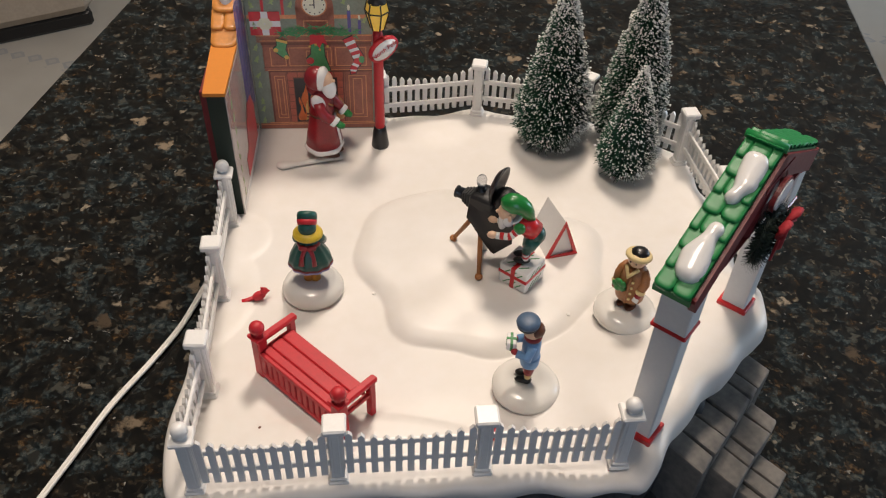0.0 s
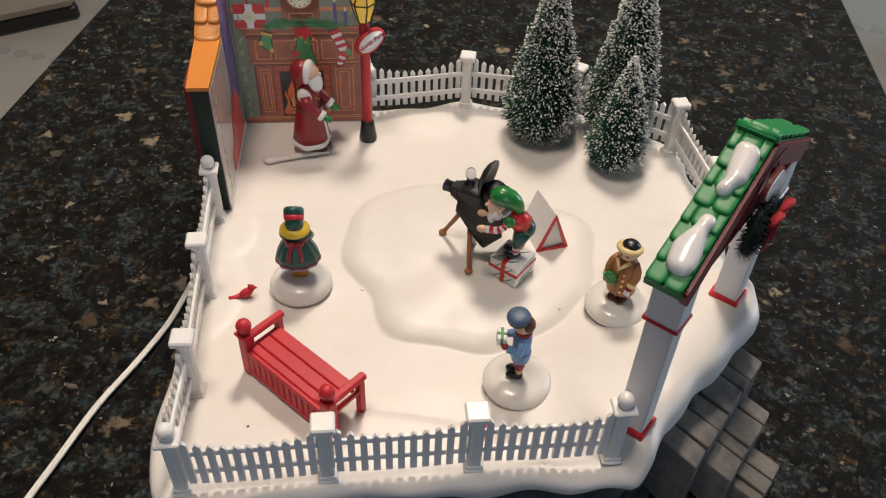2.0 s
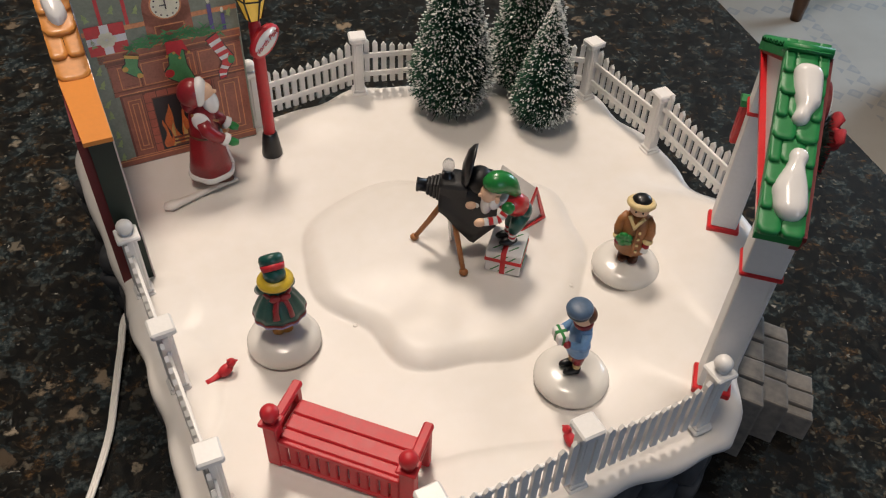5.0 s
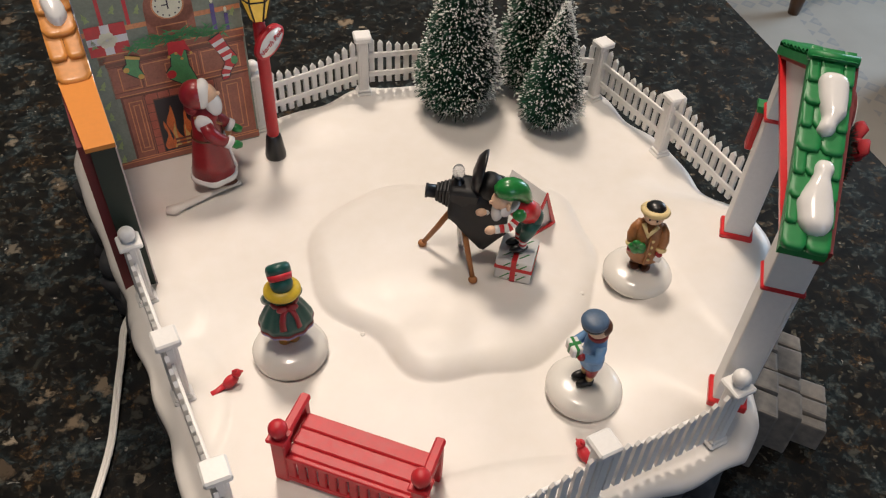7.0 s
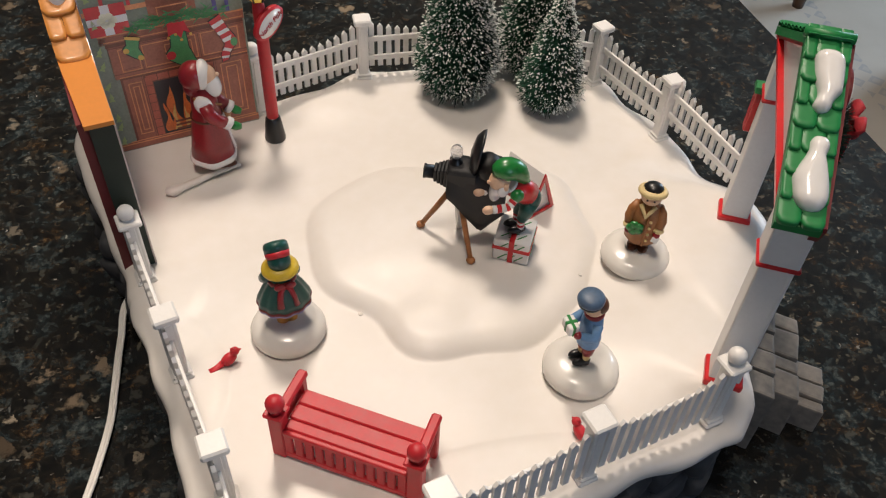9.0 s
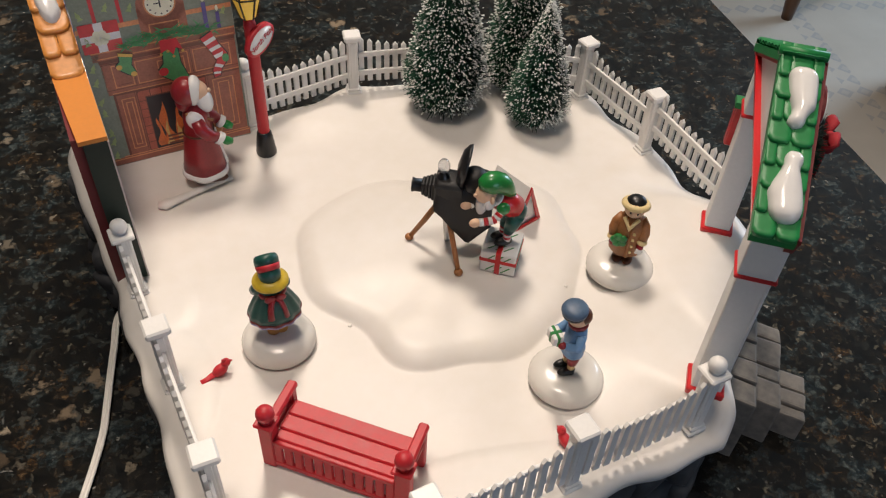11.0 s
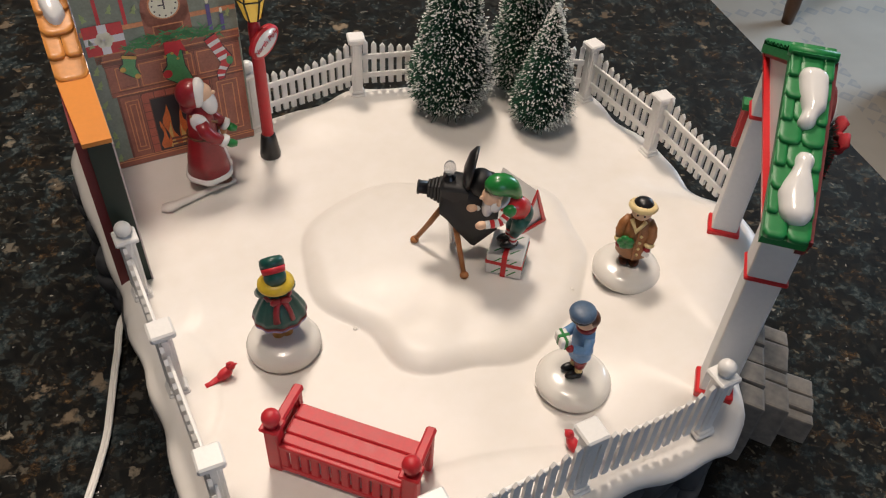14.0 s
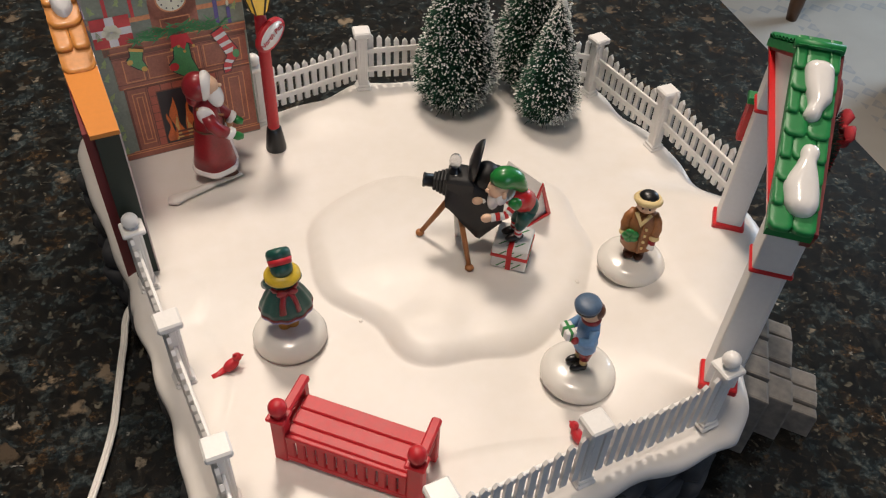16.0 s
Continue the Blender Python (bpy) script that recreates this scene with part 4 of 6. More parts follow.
Shape().prism([(0.0005, 0.0005), (0.0745, 0.0005), (0.0745, 0.0048), (0.0005, 0.0048)], 0.00008, P_PALE).put("printed_floor_line", house, side @ pose(0, -0.00008, 0))

# ---- lamp post ----
LX, LY = 0.0155, 0.4755
lamp_post = thing("street_lamp", pose(LX, LY, ground(LX, LY)), "red toy lamp post with amber lantern and oval sign", "street lamp")
Shape().lathe([(0.0048, -0.001), (0.0050, 0.0015), (0.0046, 0.004), (0.0040, 0.009), (0.0035, 0.0122), (0.0028, 0.0130)], BLACK, n=24).put("base", lamp_post)
Shape().lathe([(0.0028, 0.012), (0.0027, 0.070), (0.0022, 0.0735)], RED, n=16).put("pole", lamp_post)
lantern = Shape().lathe([(0.0034, 0.0735), (0.0062, 0.0835), (0.0050, 0.0885)], LAMP_GLASS, n=6, smooth=False).put("lantern", lamp_post, label="amber six-sided lantern with black bars")
bars = Shape()
for k in range(6):
    a = math.pi / 3 * k
    bars.tube([(r * 1.04 * math.cos(a), r * 1.04 * math.sin(a), z) for r, z in ((0.0034, 0.0735), (0.0062, 0.0835), (0.0050, 0.0885))], 0.00042, BLACK, 6)
    b = math.pi / 3 * (k + 1)
    bars.tube([(0.00635 * math.cos(a), 0.00635 * math.sin(a), 0.0835), (0.00635 * math.cos(b), 0.00635 * math.sin(b), 0.0835)], 0.0004, BLACK, 6)
bars.put("lantern_frame", lantern)
Shape().lathe([(0.0050, 0.0882), (0.0044, 0.0890), (0.0018, 0.0910), (0.0012, 0.0935), (0.0017, 0.0950), (0.0006, 0.0968)], BLACK, n=18).put("lantern_cap", lantern)
sign_at = pose(0.0032, -0.0020, 0.0632, 0, -22, 42) @ Matrix.Diagonal((0.80, 1, 0.84, 1))
plate = Shape().lathe([(1.0, 0.0), (1.0, 0.0022)], RED, Matrix.Translation((0, 0.0011, 0)) @ Matrix.Rotation(radians(90), 4, "X") @ Matrix.Diagonal((0.0112, 0.0072, 1, 1)), 36).put("sign", lamp_post, sign_at, "red-rimmed oval white sign")
Shape().lathe([(1.0, 0.0), (1.0, 0.0004)], WHITE_GLOSS, Matrix.Translation((0, -0.0010, 0)) @ Matrix.Rotation(radians(90), 4, "X") @ Matrix.Diagonal((0.0096, 0.0057, 1, 1)), 36).put("sign_face", plate)
txt = bpy.data.curves.new("lettering", "FONT")
txt.body, txt.size, txt.align_x, txt.align_y, txt.extrude = "North Pole", 0.0044, "CENTER", "CENTER", 0.00012
txt.materials.append(RED)
letters = new("lettering", txt)
letters.parent = plate
letters.matrix_basis = pose(0, -0.00155, 0, 90, 0, 0)


# ---- bottle-brush trees ----
def brush_tree(x, y, radius, height, snow, seed, label):
    """A wire trunk wound with stiff bristles that taper to a point, tipped with flocking."""
    rs = np.random.RandomState(seed)
    z0 = ground(x, y)
    ob = thing("bottle_brush_tree", pose(x, y, z0), label, "toy tree", "snowy bottle-brush trees")
    Shape().tube([(0, 0, 0.0), (0, 0, height * 0.5), (0, 0, height * 0.985)], [0.0014, 0.0011, 0.0006], WIRE).lathe([(0.0055, 0.0), (0.0052, 0.0018), (0.0020, 0.0026)], WIRE).put("trunk", ob)
    bottom = 0.0068
    n = int(15000 * (height / 0.1) * (radius / 0.02))
    s = rs.rand(n) ** 1.35
    prof_r = np.interp(s, [0, 0.06, 0.16, 0.55, 0.9, 1.0], [0.60, 0.88, 0.96, 0.60, 0.18, 0.05])
    lump = 1 + 0.07 * np.sin(7 * s * 6.28 + rs.rand() * 6) + rs.normal(0, 0.055, n)
    ang = rs.rand(n) * 2 * np.pi
    r1 = radius * prof_r * lump
    zc = bottom + s * (height - bottom)
    tilt = rs.normal(-0.10, 0.16, n)
    z1 = zc + r1 * tilt
    r0 = r1 * rs.uniform(0.15, 0.45, n)
    w = rs.uniform(0.00016, 0.00028, n)
    ca_, sa_ = np.cos(ang), np.sin(ang)
    zz0 = zc + (z1 - zc) * 0.3
    va = np.stack([r0 * ca_ - sa_ * w, r0 * sa_ + ca_ * w, zz0 - w], 1)
    vb = np.stack([r0 * ca_ + sa_ * w, r0 * sa_ - ca_ * w, zz0 + w], 1)
    vc = np.stack([r1 * ca_ + sa_ * w * 0.5, r1 * sa_ - ca_ * w * 0.5, z1 + w * 0.5], 1)
    vd = np.stack([r1 * ca_ - sa_ * w * 0.5, r1 * sa_ + ca_ * w * 0.5, z1 - w * 0.5], 1)
    v = np.stack([va, vb, vc, vd], 1).reshape(-1, 3)
    f = (np.arange(n)[:, None] * 4 + np.arange(4)).tolist()
    sh = Shape()
    sh.lathe([(radius * 0.50, bottom + 0.004), (radius * 0.62, bottom + height * 0.12), (radius * 0.34, bottom + height * 0.5), (radius * 0.03, height * 0.93)], NEEDLE, n=18)
    sh.add(v.tolist(), f, NEEDLE, False)
    tagged(sh.put("crown", ob), kind="stuff")
    # flocking: small crumbs clinging to bristle tips
    keep = np.where(rs.rand(n) < 1.5 * snow * (0.72 + 0.15 * s))[0]
    fl = Shape()
    vv, ff = [], []
    for k in keep:
        c = np.array([r1[k] * ca_[k] * 0.995, r1[k] * sa_[k] * 0.995, z1[k]])
        q = 0.00022 + 0.00040 * rs.rand() ** 2
        o = len(vv)
        axis = np.array([ca_[k], sa_[k], tilt[k]])
        t1 = np.array([-sa_[k], ca_[k], 0.0])
        t2 = np.array([0.0, 0.0, 1.0])
        for e in (axis * q * 1.3, -axis * q * 2.4, t1 * q, -t1 * q, t2 * q, -t2 * q):
            vv.append(tuple(c + e + rs.normal(0, 0.00008, 3)))
        for a, b, d in ((0, 2, 4), (0, 4, 3), (0, 3, 5), (0, 5, 2), (1, 4, 2), (1, 3, 4), (1, 5, 3), (1, 2, 5)):
            ff.append((o + a, o + b, o + d))
    fl.add(vv, ff, FLOCK, False)
    tagged(fl.put("flocking", ob), kind="stuff")
    return ob


brush_tree(0.1120, 0.4950, 0.0215, 0.1020, 0.34, 1, "tall dark green bottle-brush tree with snowy tips")
brush_tree(0.1560, 0.5030, 0.0205, 0.1120, 0.40, 2, "tallest green bottle-brush tree heavily tipped with snow")
brush_tree(0.1540, 0.4705, 0.0165, 0.0690, 0.26, 3, "small bright green bottle-brush tree lightly tipped with snow")

# ---- gate ----
GZ = 0.0118
gate = thing("entrance_gate", gate_at(0, 0, GZ), "white gate with red trim and green tiled roof", "gate")
PD = 0.0135
WHITE_PANEL = material("pillar_white", (0.74, 0.735, 0.72), 0.45, var=0.05, scale=90, bump=0.05)
for u in (0.0062, 0.0950):
    pil = Shape().box((0.0096, 0.0108, 0.0600), WHITE_PANEL, pose(u, PD / 2, 0.0020), 0.0004).box((0.0108, 0.0120, 0.0215), WHITE_PANEL, pose(u, PD / 2, 0.0610), 0.0004).put("pillar", gate)
    for sx in (-1, 1):
        Shape().box((0.0003, 0.0008, 0.054), WHITE_PANEL, pose(u + sx * 0.00485, PD / 2 - 0.0045, 0.0045)).put("panel_edge", pil)
    Shape().box((0.0124, 0.0135, 0.0034), RED_TRIM, pose(u, PD / 2, -0.0012), 0.0005).put("foot_trim", pil)
    Shape().box((0.0122, 0.0134, 0.0017), RED_TRIM, pose(u, PD / 2, 0.0602), 0.0005).put("collar_trim", pil)
    Shape().box((0.0118, 0.0128, 0.0014), RED_TRIM, pose(u, PD / 2, 0.0800), 0.0004).put("top_trim", pil)
UA, ZE, ZA = 0.0512, 0.0829, 0.1112
UE = -0.0042
al = math.atan2(ZA - ZE, UA - UE)
SLEN = math.hypot(ZA - ZE, UA - UE)
tri_out = [(UE + 0.002, ZE - 0.001), (2 * UA - UE - 0.002, ZE - 0.001), (UA, ZA - 0.0015)]
Shape().prism(tri_out, PD - 0.0035, WHITE_PANEL, pose(0, PD - 0.0010, 0)).put("gable_panel", gate, label="white triangular gable")


def board(x0, z0, x1, z1, w, y0, d, mat, name):
    """A board along the line from one point to the other in the gable's plane, its upper edge on the line."""
    a = math.atan2(z1 - z0, x1 - x0)
    nx, nz = math.sin(a) * w, -math.cos(a) * w
    s = Shape().prism([(x0, z0), (x0 + nx, z0 + nz), (x1 + nx, z1 + nz), (x1, z1)], d, mat, pose(0, y0, 0))
    ob = s.put(name, gate)
    return ob


for y0, mat, name, w in ((0.0030, MAROON, "outer_bargeboard", 0.0088), (PD + 0.0008, RED_TRIM, "inner_bargeboard", 0.0018)):
    board(UE + 0.001, ZE - 0.0004, UA, ZA - 0.0008, w, y0, 0.0028, mat, name)
    board(UA, ZA - 0.0008, 2 * UA - UE - 0.001, ZE - 0.0004, max(w, 0.0032), y0, 0.0028, mat, name)
    board(UE + 0.001, ZE + 0.0004, 2 * UA - UE - 0.001, ZE + 0.0004, 0.0016, y0 + 0.0003, 0.0030, mat, name)
# timbering and carved oval on the outer face
for x0, z0, x1, z1 in ((UA - 0.016, ZE + 0.001, UA - 0.006, ZA - 0.009), (UA + 0.016, ZE + 0.001, UA + 0.006, ZA - 0.009), (UA - 0.012, ZA - 0.0085, UA + 0.012, ZA - 0.0085)):
    board(x0, z0, x1, z1, 0.0024, 0.0020, 0.0022, MAROON, "timber")
Shape().prism(disc(UA, ZE + 0.012, 0.0085, 0.0062), 0.0016, MAROON, pose(0, -0.0012, 0)).put("oval_plaque", gate)
Shape().prism(disc(UA, ZE + 0.012, 0.0074, 0.0051), 0.0006, P_PALE, pose(0, -0.0027, 0)).put("plaque_face", gate)
roof = Shape()
YO, YI = 0.0016, 0.0148
W = YI - YO
for sgn in (1, -1):
    o = [(UE, ZE), (UA, ZA), (UA, ZA - 0.0030), (UE + 0.0006, ZE - 0.0030)]
    o = o if sgn > 0 else [(2 * UA - x, z) for x, z in o]
    roof.prism(o, W, GREEN, pose(0, YI, 0))
roof = roof.put("roof", gate, label="glossy green roof with rounded tiles")
rt = fix(shingle(W * 0.50, 0.0128, 0.0025, GREEN))
rh = fix(shingle(W * 0.25, 0.0128, 0.0025, GREEN))
ROWS_N = 8
pitch_l = (SLEN - 0.001) / ROWS_N
slope_m = {}
for sgn in (1, -1):
    c, s_ = math.cos(al), math.sin(al)
    X, Y, Z = ((0, -1, 0), (s_, 0, -c), (c, 0, s_)) if sgn > 0 else ((0, 1, 0), (-s_, 0, -c), (-c, 0, s_))
    o = (UE if sgn > 0 else 2 * UA - UE, (YO + YI) / 2, ZE + 0.0001)
    m = Matrix([[X[k], Y[k], Z[k], o[k]] for k in range(3)] + [[0, 0, 0, 1]])
    slope_m[sgn] = m
    for k in range(ROWS_N):
        spots = ((-0.25, rt), (0.25, rt)) if k % 2 == 0 else ((-0.375, rh), (0.0, rt), (0.375, rh))
        for q, me in spots:
            share("roof_tile", me, roof, m @ Matrix.Translation((q * W, 0, k * pitch_l - 0.0006)))
Shape().tube([(UA, YO - 0.0008, ZA + 0.0009), (UA, YI + 0.0008, ZA + 0.0009)], 0.0017, GREEN, 12).put("ridge_cap", roof)


def snow_dab(rows, h):
    """A puffy dab lying on the roof slope. rows: share of the slope, and the edges across it as shares of the roof's width."""
    n, m, vs, fs = 34, 14, [], []
    at = [r[0] for r in rows]
    for i in range(n + 1):
        p = at[0] + (at[-1] - at[0]) * i / n
        lo, hi = (sum(float(np.interp(p + d, at, [r[k] for r in rows])) for d in (-0.025, -0.012, 0, 0.012, 0.025)) / 5 for k in (1, 2))
        e = (1 - (1 - min(1.0, 5.5 * min(i, n - i) / n)) ** 2) ** 0.5
        mid, wd = (lo + hi) / 2, (hi - lo) / 2 * 1.18 * (0.2 + 0.8 * e)
        for j in range(m + 1):
            u = 2 * j / m - 1
            vs.append(((mid + wd * u) * W, 0.0006 - (h * min(1.0, 0.55 + wd * 1.6) * e * (1 - abs(u) ** 2.4) ** 0.6 + 0.0016), p * SLEN))
    for i in range(n):
        for j in range(m):
            k = i * (m + 1) + j
            fs.append((k, k + 1, k + m + 2, k + m + 1))
    rim = [j for j in range(m + 1)] + [i * (m + 1) + m for i in range(1, n + 1)] + [n * (m + 1) + j for j in range(m - 1, -1, -1)] + [i * (m + 1) for i in range(n - 1, 0, -1)]
    o = len(vs)
    vs += [(vs[k][0], 0.0005, vs[k][2]) for k in rim]
    fs += [(rim[k], rim[(k + 1) % len(rim)], o + (k + 1) % len(rim), o + k) for k in range(len(rim))]
    ob = new("snow_dab", fix(Shape().add(vs, fs, WHITE_GLOSS)))
    ob.parent, ob.matrix_basis = roof, slope_m[1] @ Matrix.Translation((0, -0.0010, 0))


snow_dab(((0.57, -0.14, 0.20), (0.61, -0.16, 0.24), (0.645, -0.04, 0.20), (0.675, -0.06, 0.38), (0.76, -0.16, 0.38), (0.84, -0.20, 0.36), (0.91, -0.25, 0.32)), 0.0030)
snow_dab(((0.07, -0.14, 0.38), (0.11, -0.18, 0.40), (0.16, -0.22, 0.42), (0.23, -0.28, 0.38), (0.30, -0.16, 0.32), (0.36, -0.05, 0.24), (0.40, -0.06, 0.34), (0.45, -0.06, 0.30)), 0.0032)

box_m = pose(0.1030, PD / 2 + 0.0016, 0.0385)
mail = Shape().box((0.0055, 0.0125, 0.0190), RED_TRIM, box_m, 0.0006).put("mail_box", gate, label="red letter box with green lid")
Shape().prism([(-0.0038, 0.0190), (0.0038, 0.0190), (0.0034, 0.0208), (0.0, 0.0226), (-0.0034, 0.0215)], 0.0138, GREEN, box_m @ pose(0, 0.0069, 0)).put("lid", mail)

# wreath on the gate's outer face
wr = thing("wreath", gate_at(0, 0, GZ) @ pose(UA - 0.003, -0.0034, 0.0790) @ Matrix.Diagonal((1.2, 1.0, 1.2, 1)), "dark green bristle wreath with a red velvet bow", "wreath")
rs = np.random.RandomState(5)
n = 2600
th, ph, rr = rs.rand(n) * 2 * np.pi, rs.rand(n) * 2 * np.pi, rs.uniform(0.0022, 0.0050, n)
RR = 0.0080
VELVET = material("red_velvet", (0.33, 0.010, 0.018), 0.75, var=0.35, scale=300, bump=0.3, bscale=900)
cx_, cz_ = RR * np.cos(th), RR * np.sin(th)
dx, dy, dz = np.cos(ph) * np.cos(th), np.sin(ph), np.cos(ph) * np.sin(th)
tip = np.stack([cx_ + dx * rr, dy * rr * 0.8, cz_ + dz * rr], 1)
root = np.stack([cx_, np.zeros(n), cz_], 1)
tx = np.stack([-np.sin(th), np.zeros(n), np.cos(th)], 1) * 0.00022
v = np.stack([root - tx, root + tx, tip + tx * 0.4, tip - tx * 0.4], 1).reshape(-1, 3)
WREATH = material("wreath_bristle", (0.008, 0.022, 0.014), 0.7, var=0.3, island=0.6)
tagged(Shape().add(v.tolist(), (np.arange(n)[:, None] * 4 + np.arange(4)).tolist(), WREATH, False).tube([(RR * math.cos(2 * math.pi * k / 24), 0, RR * math.sin(2 * math.pi * k / 24)) for k in range(25)], 0.0017, WREATH, 8).put("ring", wr), kind="stuff")
bow = Shape()
for sg in (-1, 1):
    bow.tube([(0, -0.0040, 0.0062), (sg * 0.0030, -0.0056, 0.0085), (sg * 0.0058, -0.0052, 0.0078), (sg * 0.0052, -0.0050, 0.0050), (0, -0.0042, 0.0060)], [0.0009, 0.0019, 0.0022, 0.0016, 0.0009], VELVET, 10, 0.6)
    bow.tube([(0, -0.0042, 0.006), (sg * 0.0022, -0.0046, 0.001), (sg * 0.0030, -0.0046, -0.0055)], [0.0010, 0.0013, 0.0012], VELVET, 8, 0.4)
bow.ball(0.0015, VELVET, pose(0, -0.0050, 0.0062)).put("bow", wr)


# ---- figurines: each one plain moulded piece ----
def skater_base(s):
    """The glazed round foot under a skating figurine."""
    return s.lathe([(0.0132, 0.0), (0.0142, 0.0012), (0.0143, 0.0030), (0.0132, 0.0052), (0.0105, 0.0068), (0.0060, 0.0076), (0.0020, 0.0078)], BASE_GLOSS, n=40)


def girl():
    s = skater_base(Shape())
    for x in (-0.0015, 0.0015):
        s.lathe([(0.0025, 0.0070), (0.0023, 0.0130), (0.0021, 0.0190)], GOLD, pose(x, 0, 0), 14)
        s.ball((0.0021, 0.0031, 0.0013), GOLD, pose(x, 0.0010, 0.0082))
    s.lathe([(0.0068, 0.0166), (0.0099, 0.0168), (0.0101, 0.0178)], LILAC, n=84, flat=0.86, wave=0.03, waves=11)
    s.lathe([(0.0101, 0.0177), (0.0099, 0.0188)], MAROON, n=84, flat=0.86, wave=0.03, waves=11)
    s.lathe([(0.0099, 0.0187), (0.0094, 0.0206), (0.0072, 0.0252), (0.0050, 0.0284), (0.0046, 0.0320), (0.0030, 0.0346)], TEAL, n=84, flat=0.86, wave=0.03, waves=11)
    s.lathe([(0.0054, 0.0276), (0.0052, 0.0296)], COAT_RED, n=30, flat=0.86)
    for sg in (-1, 1):
        s.tube([(sg * 0.0030, 0, 0.0330), (sg * 0.0050, 0.0008, 0.0302), (sg * 0.0058, 0.0036, 0.0270)], [0.0019, 0.0023, 0.0019], TEAL, 14)
        s.tube([(0, -0.0046, 0.0286), (sg * 0.0016, -0.0054, 0.0278), (sg * 0.0026, -0.0066, 0.0246), (sg * 0.0030, -0.0080, 0.0216)], [0.0012, 0.0014, 0.0013, 0.0014], COAT_RED, 10, 0.7)
        s.ball((0.0022, 0.0010, 0.0015), COAT_RED, pose(sg * 0.0018, -0.0052, 0.0290))
    s.lathe([(0.0046, 0.0318), (0.0067, 0.0328), (0.0066, 0.0338), (0.0044, 0.0352)], YELLOW, n=30, flat=0.95)
    s.ball((0.0037, 0.0037, 0.0040), SKIN, pose(0, 0.0014, 0.0374))
    hat = pose(0, -0.0004, 0.0366, -40, 0, 0)
    s.ball((0.0041, 0.0038, 0.0036), TEAL, hat)
    s.lathe([(0.0041, 0.0012), (0.0043, 0.0022), (0.0045, 0.0034)], RED, hat, 28)
    s.lathe([(0.0044, 0.0033), (0.0045, 0.0052), (0.0042, 0.0063), (0.0034, 0.0069), (0.0010, 0.0071)], TEAL, hat, 28)
    return s


def boy():
    s = skater_base(Shape())
    for x in (-0.0019, 0.0019):
        s.ball((0.0017, 0.0036, 0.0017), BLACK, pose(x, 0.0016, 0.0090))
        s.lathe([(0.0017, 0.0080), (0.0017, 0.0105)], BLACK, pose(x, 0, 0), 12)
        s.lathe([(0.0014, 0.0100), (0.0016, 0.0140)], CREAM, pose(x, 0, 0), 12)
        s.lathe([(0.0019, 0.0135), (0.0024, 0.0165), (0.0023, 0.0205)], COAT_RED, pose(x, 0, 0), 12)
    s.lathe([(0.0045, 0.0186), (0.0048, 0.0196), (0.0043, 0.0240), (0.0045, 0.0300), (0.0040, 0.0335), (0.0022, 0.0352)], BLUE, n=24, flat=0.85, wave=0.02, waves=5)
    s.lathe([(0.0050, 0.0228), (0.0047, 0.0240)], BLUE, n=24, flat=0.85)
    for sg in (-1, 1):
        s.tube([(sg * 0.0040, 0, 0.0325), (sg * 0.0056, 0.0012, 0.0275), (sg * 0.0040, 0.0058, 0.0280)], [0.0019, 0.0020, 0.0017], BLUE)
        s.ball((0.0015, 0.0015, 0.0015), COAT_RED, pose(sg * 0.0034, 0.0068, 0.0285))
    s.box((0.0062, 0.0040, 0.0044), WHITE_GLOSS, pose(0, 0.0082, 0.0282), 0.0004)
    s.box((0.0014, 0.0043, 0.0047), HAT_GREEN, pose(0, 0.0082, 0.0281), 0.0002)
    s.box((0.0065, 0.0012, 0.0047), HAT_GREEN, pose(0, 0.0082, 0.02805), 0.0002)
    s.lathe([(0.0034, 0.0340), (0.0037, 0.0352), (0.0032, 0.0362)], COAT_RED, n=20)
    s.ball((0.0036, 0.0038, 0.0042), SKIN, pose(0, 0.0004, 0.0385))
    s.ball((0.0037, 0.0034, 0.0036), BOOT, pose(0, -0.0010, 0.0392))
    s.lathe([(0.0042, 0.0410), (0.0044, 0.0418), (0.0042, 0.0428)], BLACK, pose(0, -0.0003, 0, -4, 0, 0), 22)
    s.lathe([(0.0041, 0.0418), (0.0047, 0.0428), (0.0048, 0.0438), (0.0043, 0.0449), (0.0029, 0.0456), (0.0010, 0.0458)], NAVY, pose(0, -0.0004, 0, -4, 0, 0), 26)
    s.ball((0.0026, 0.0020, 0.0006), BLACK, pose(0, 0.0044, 0.0418))
    return s


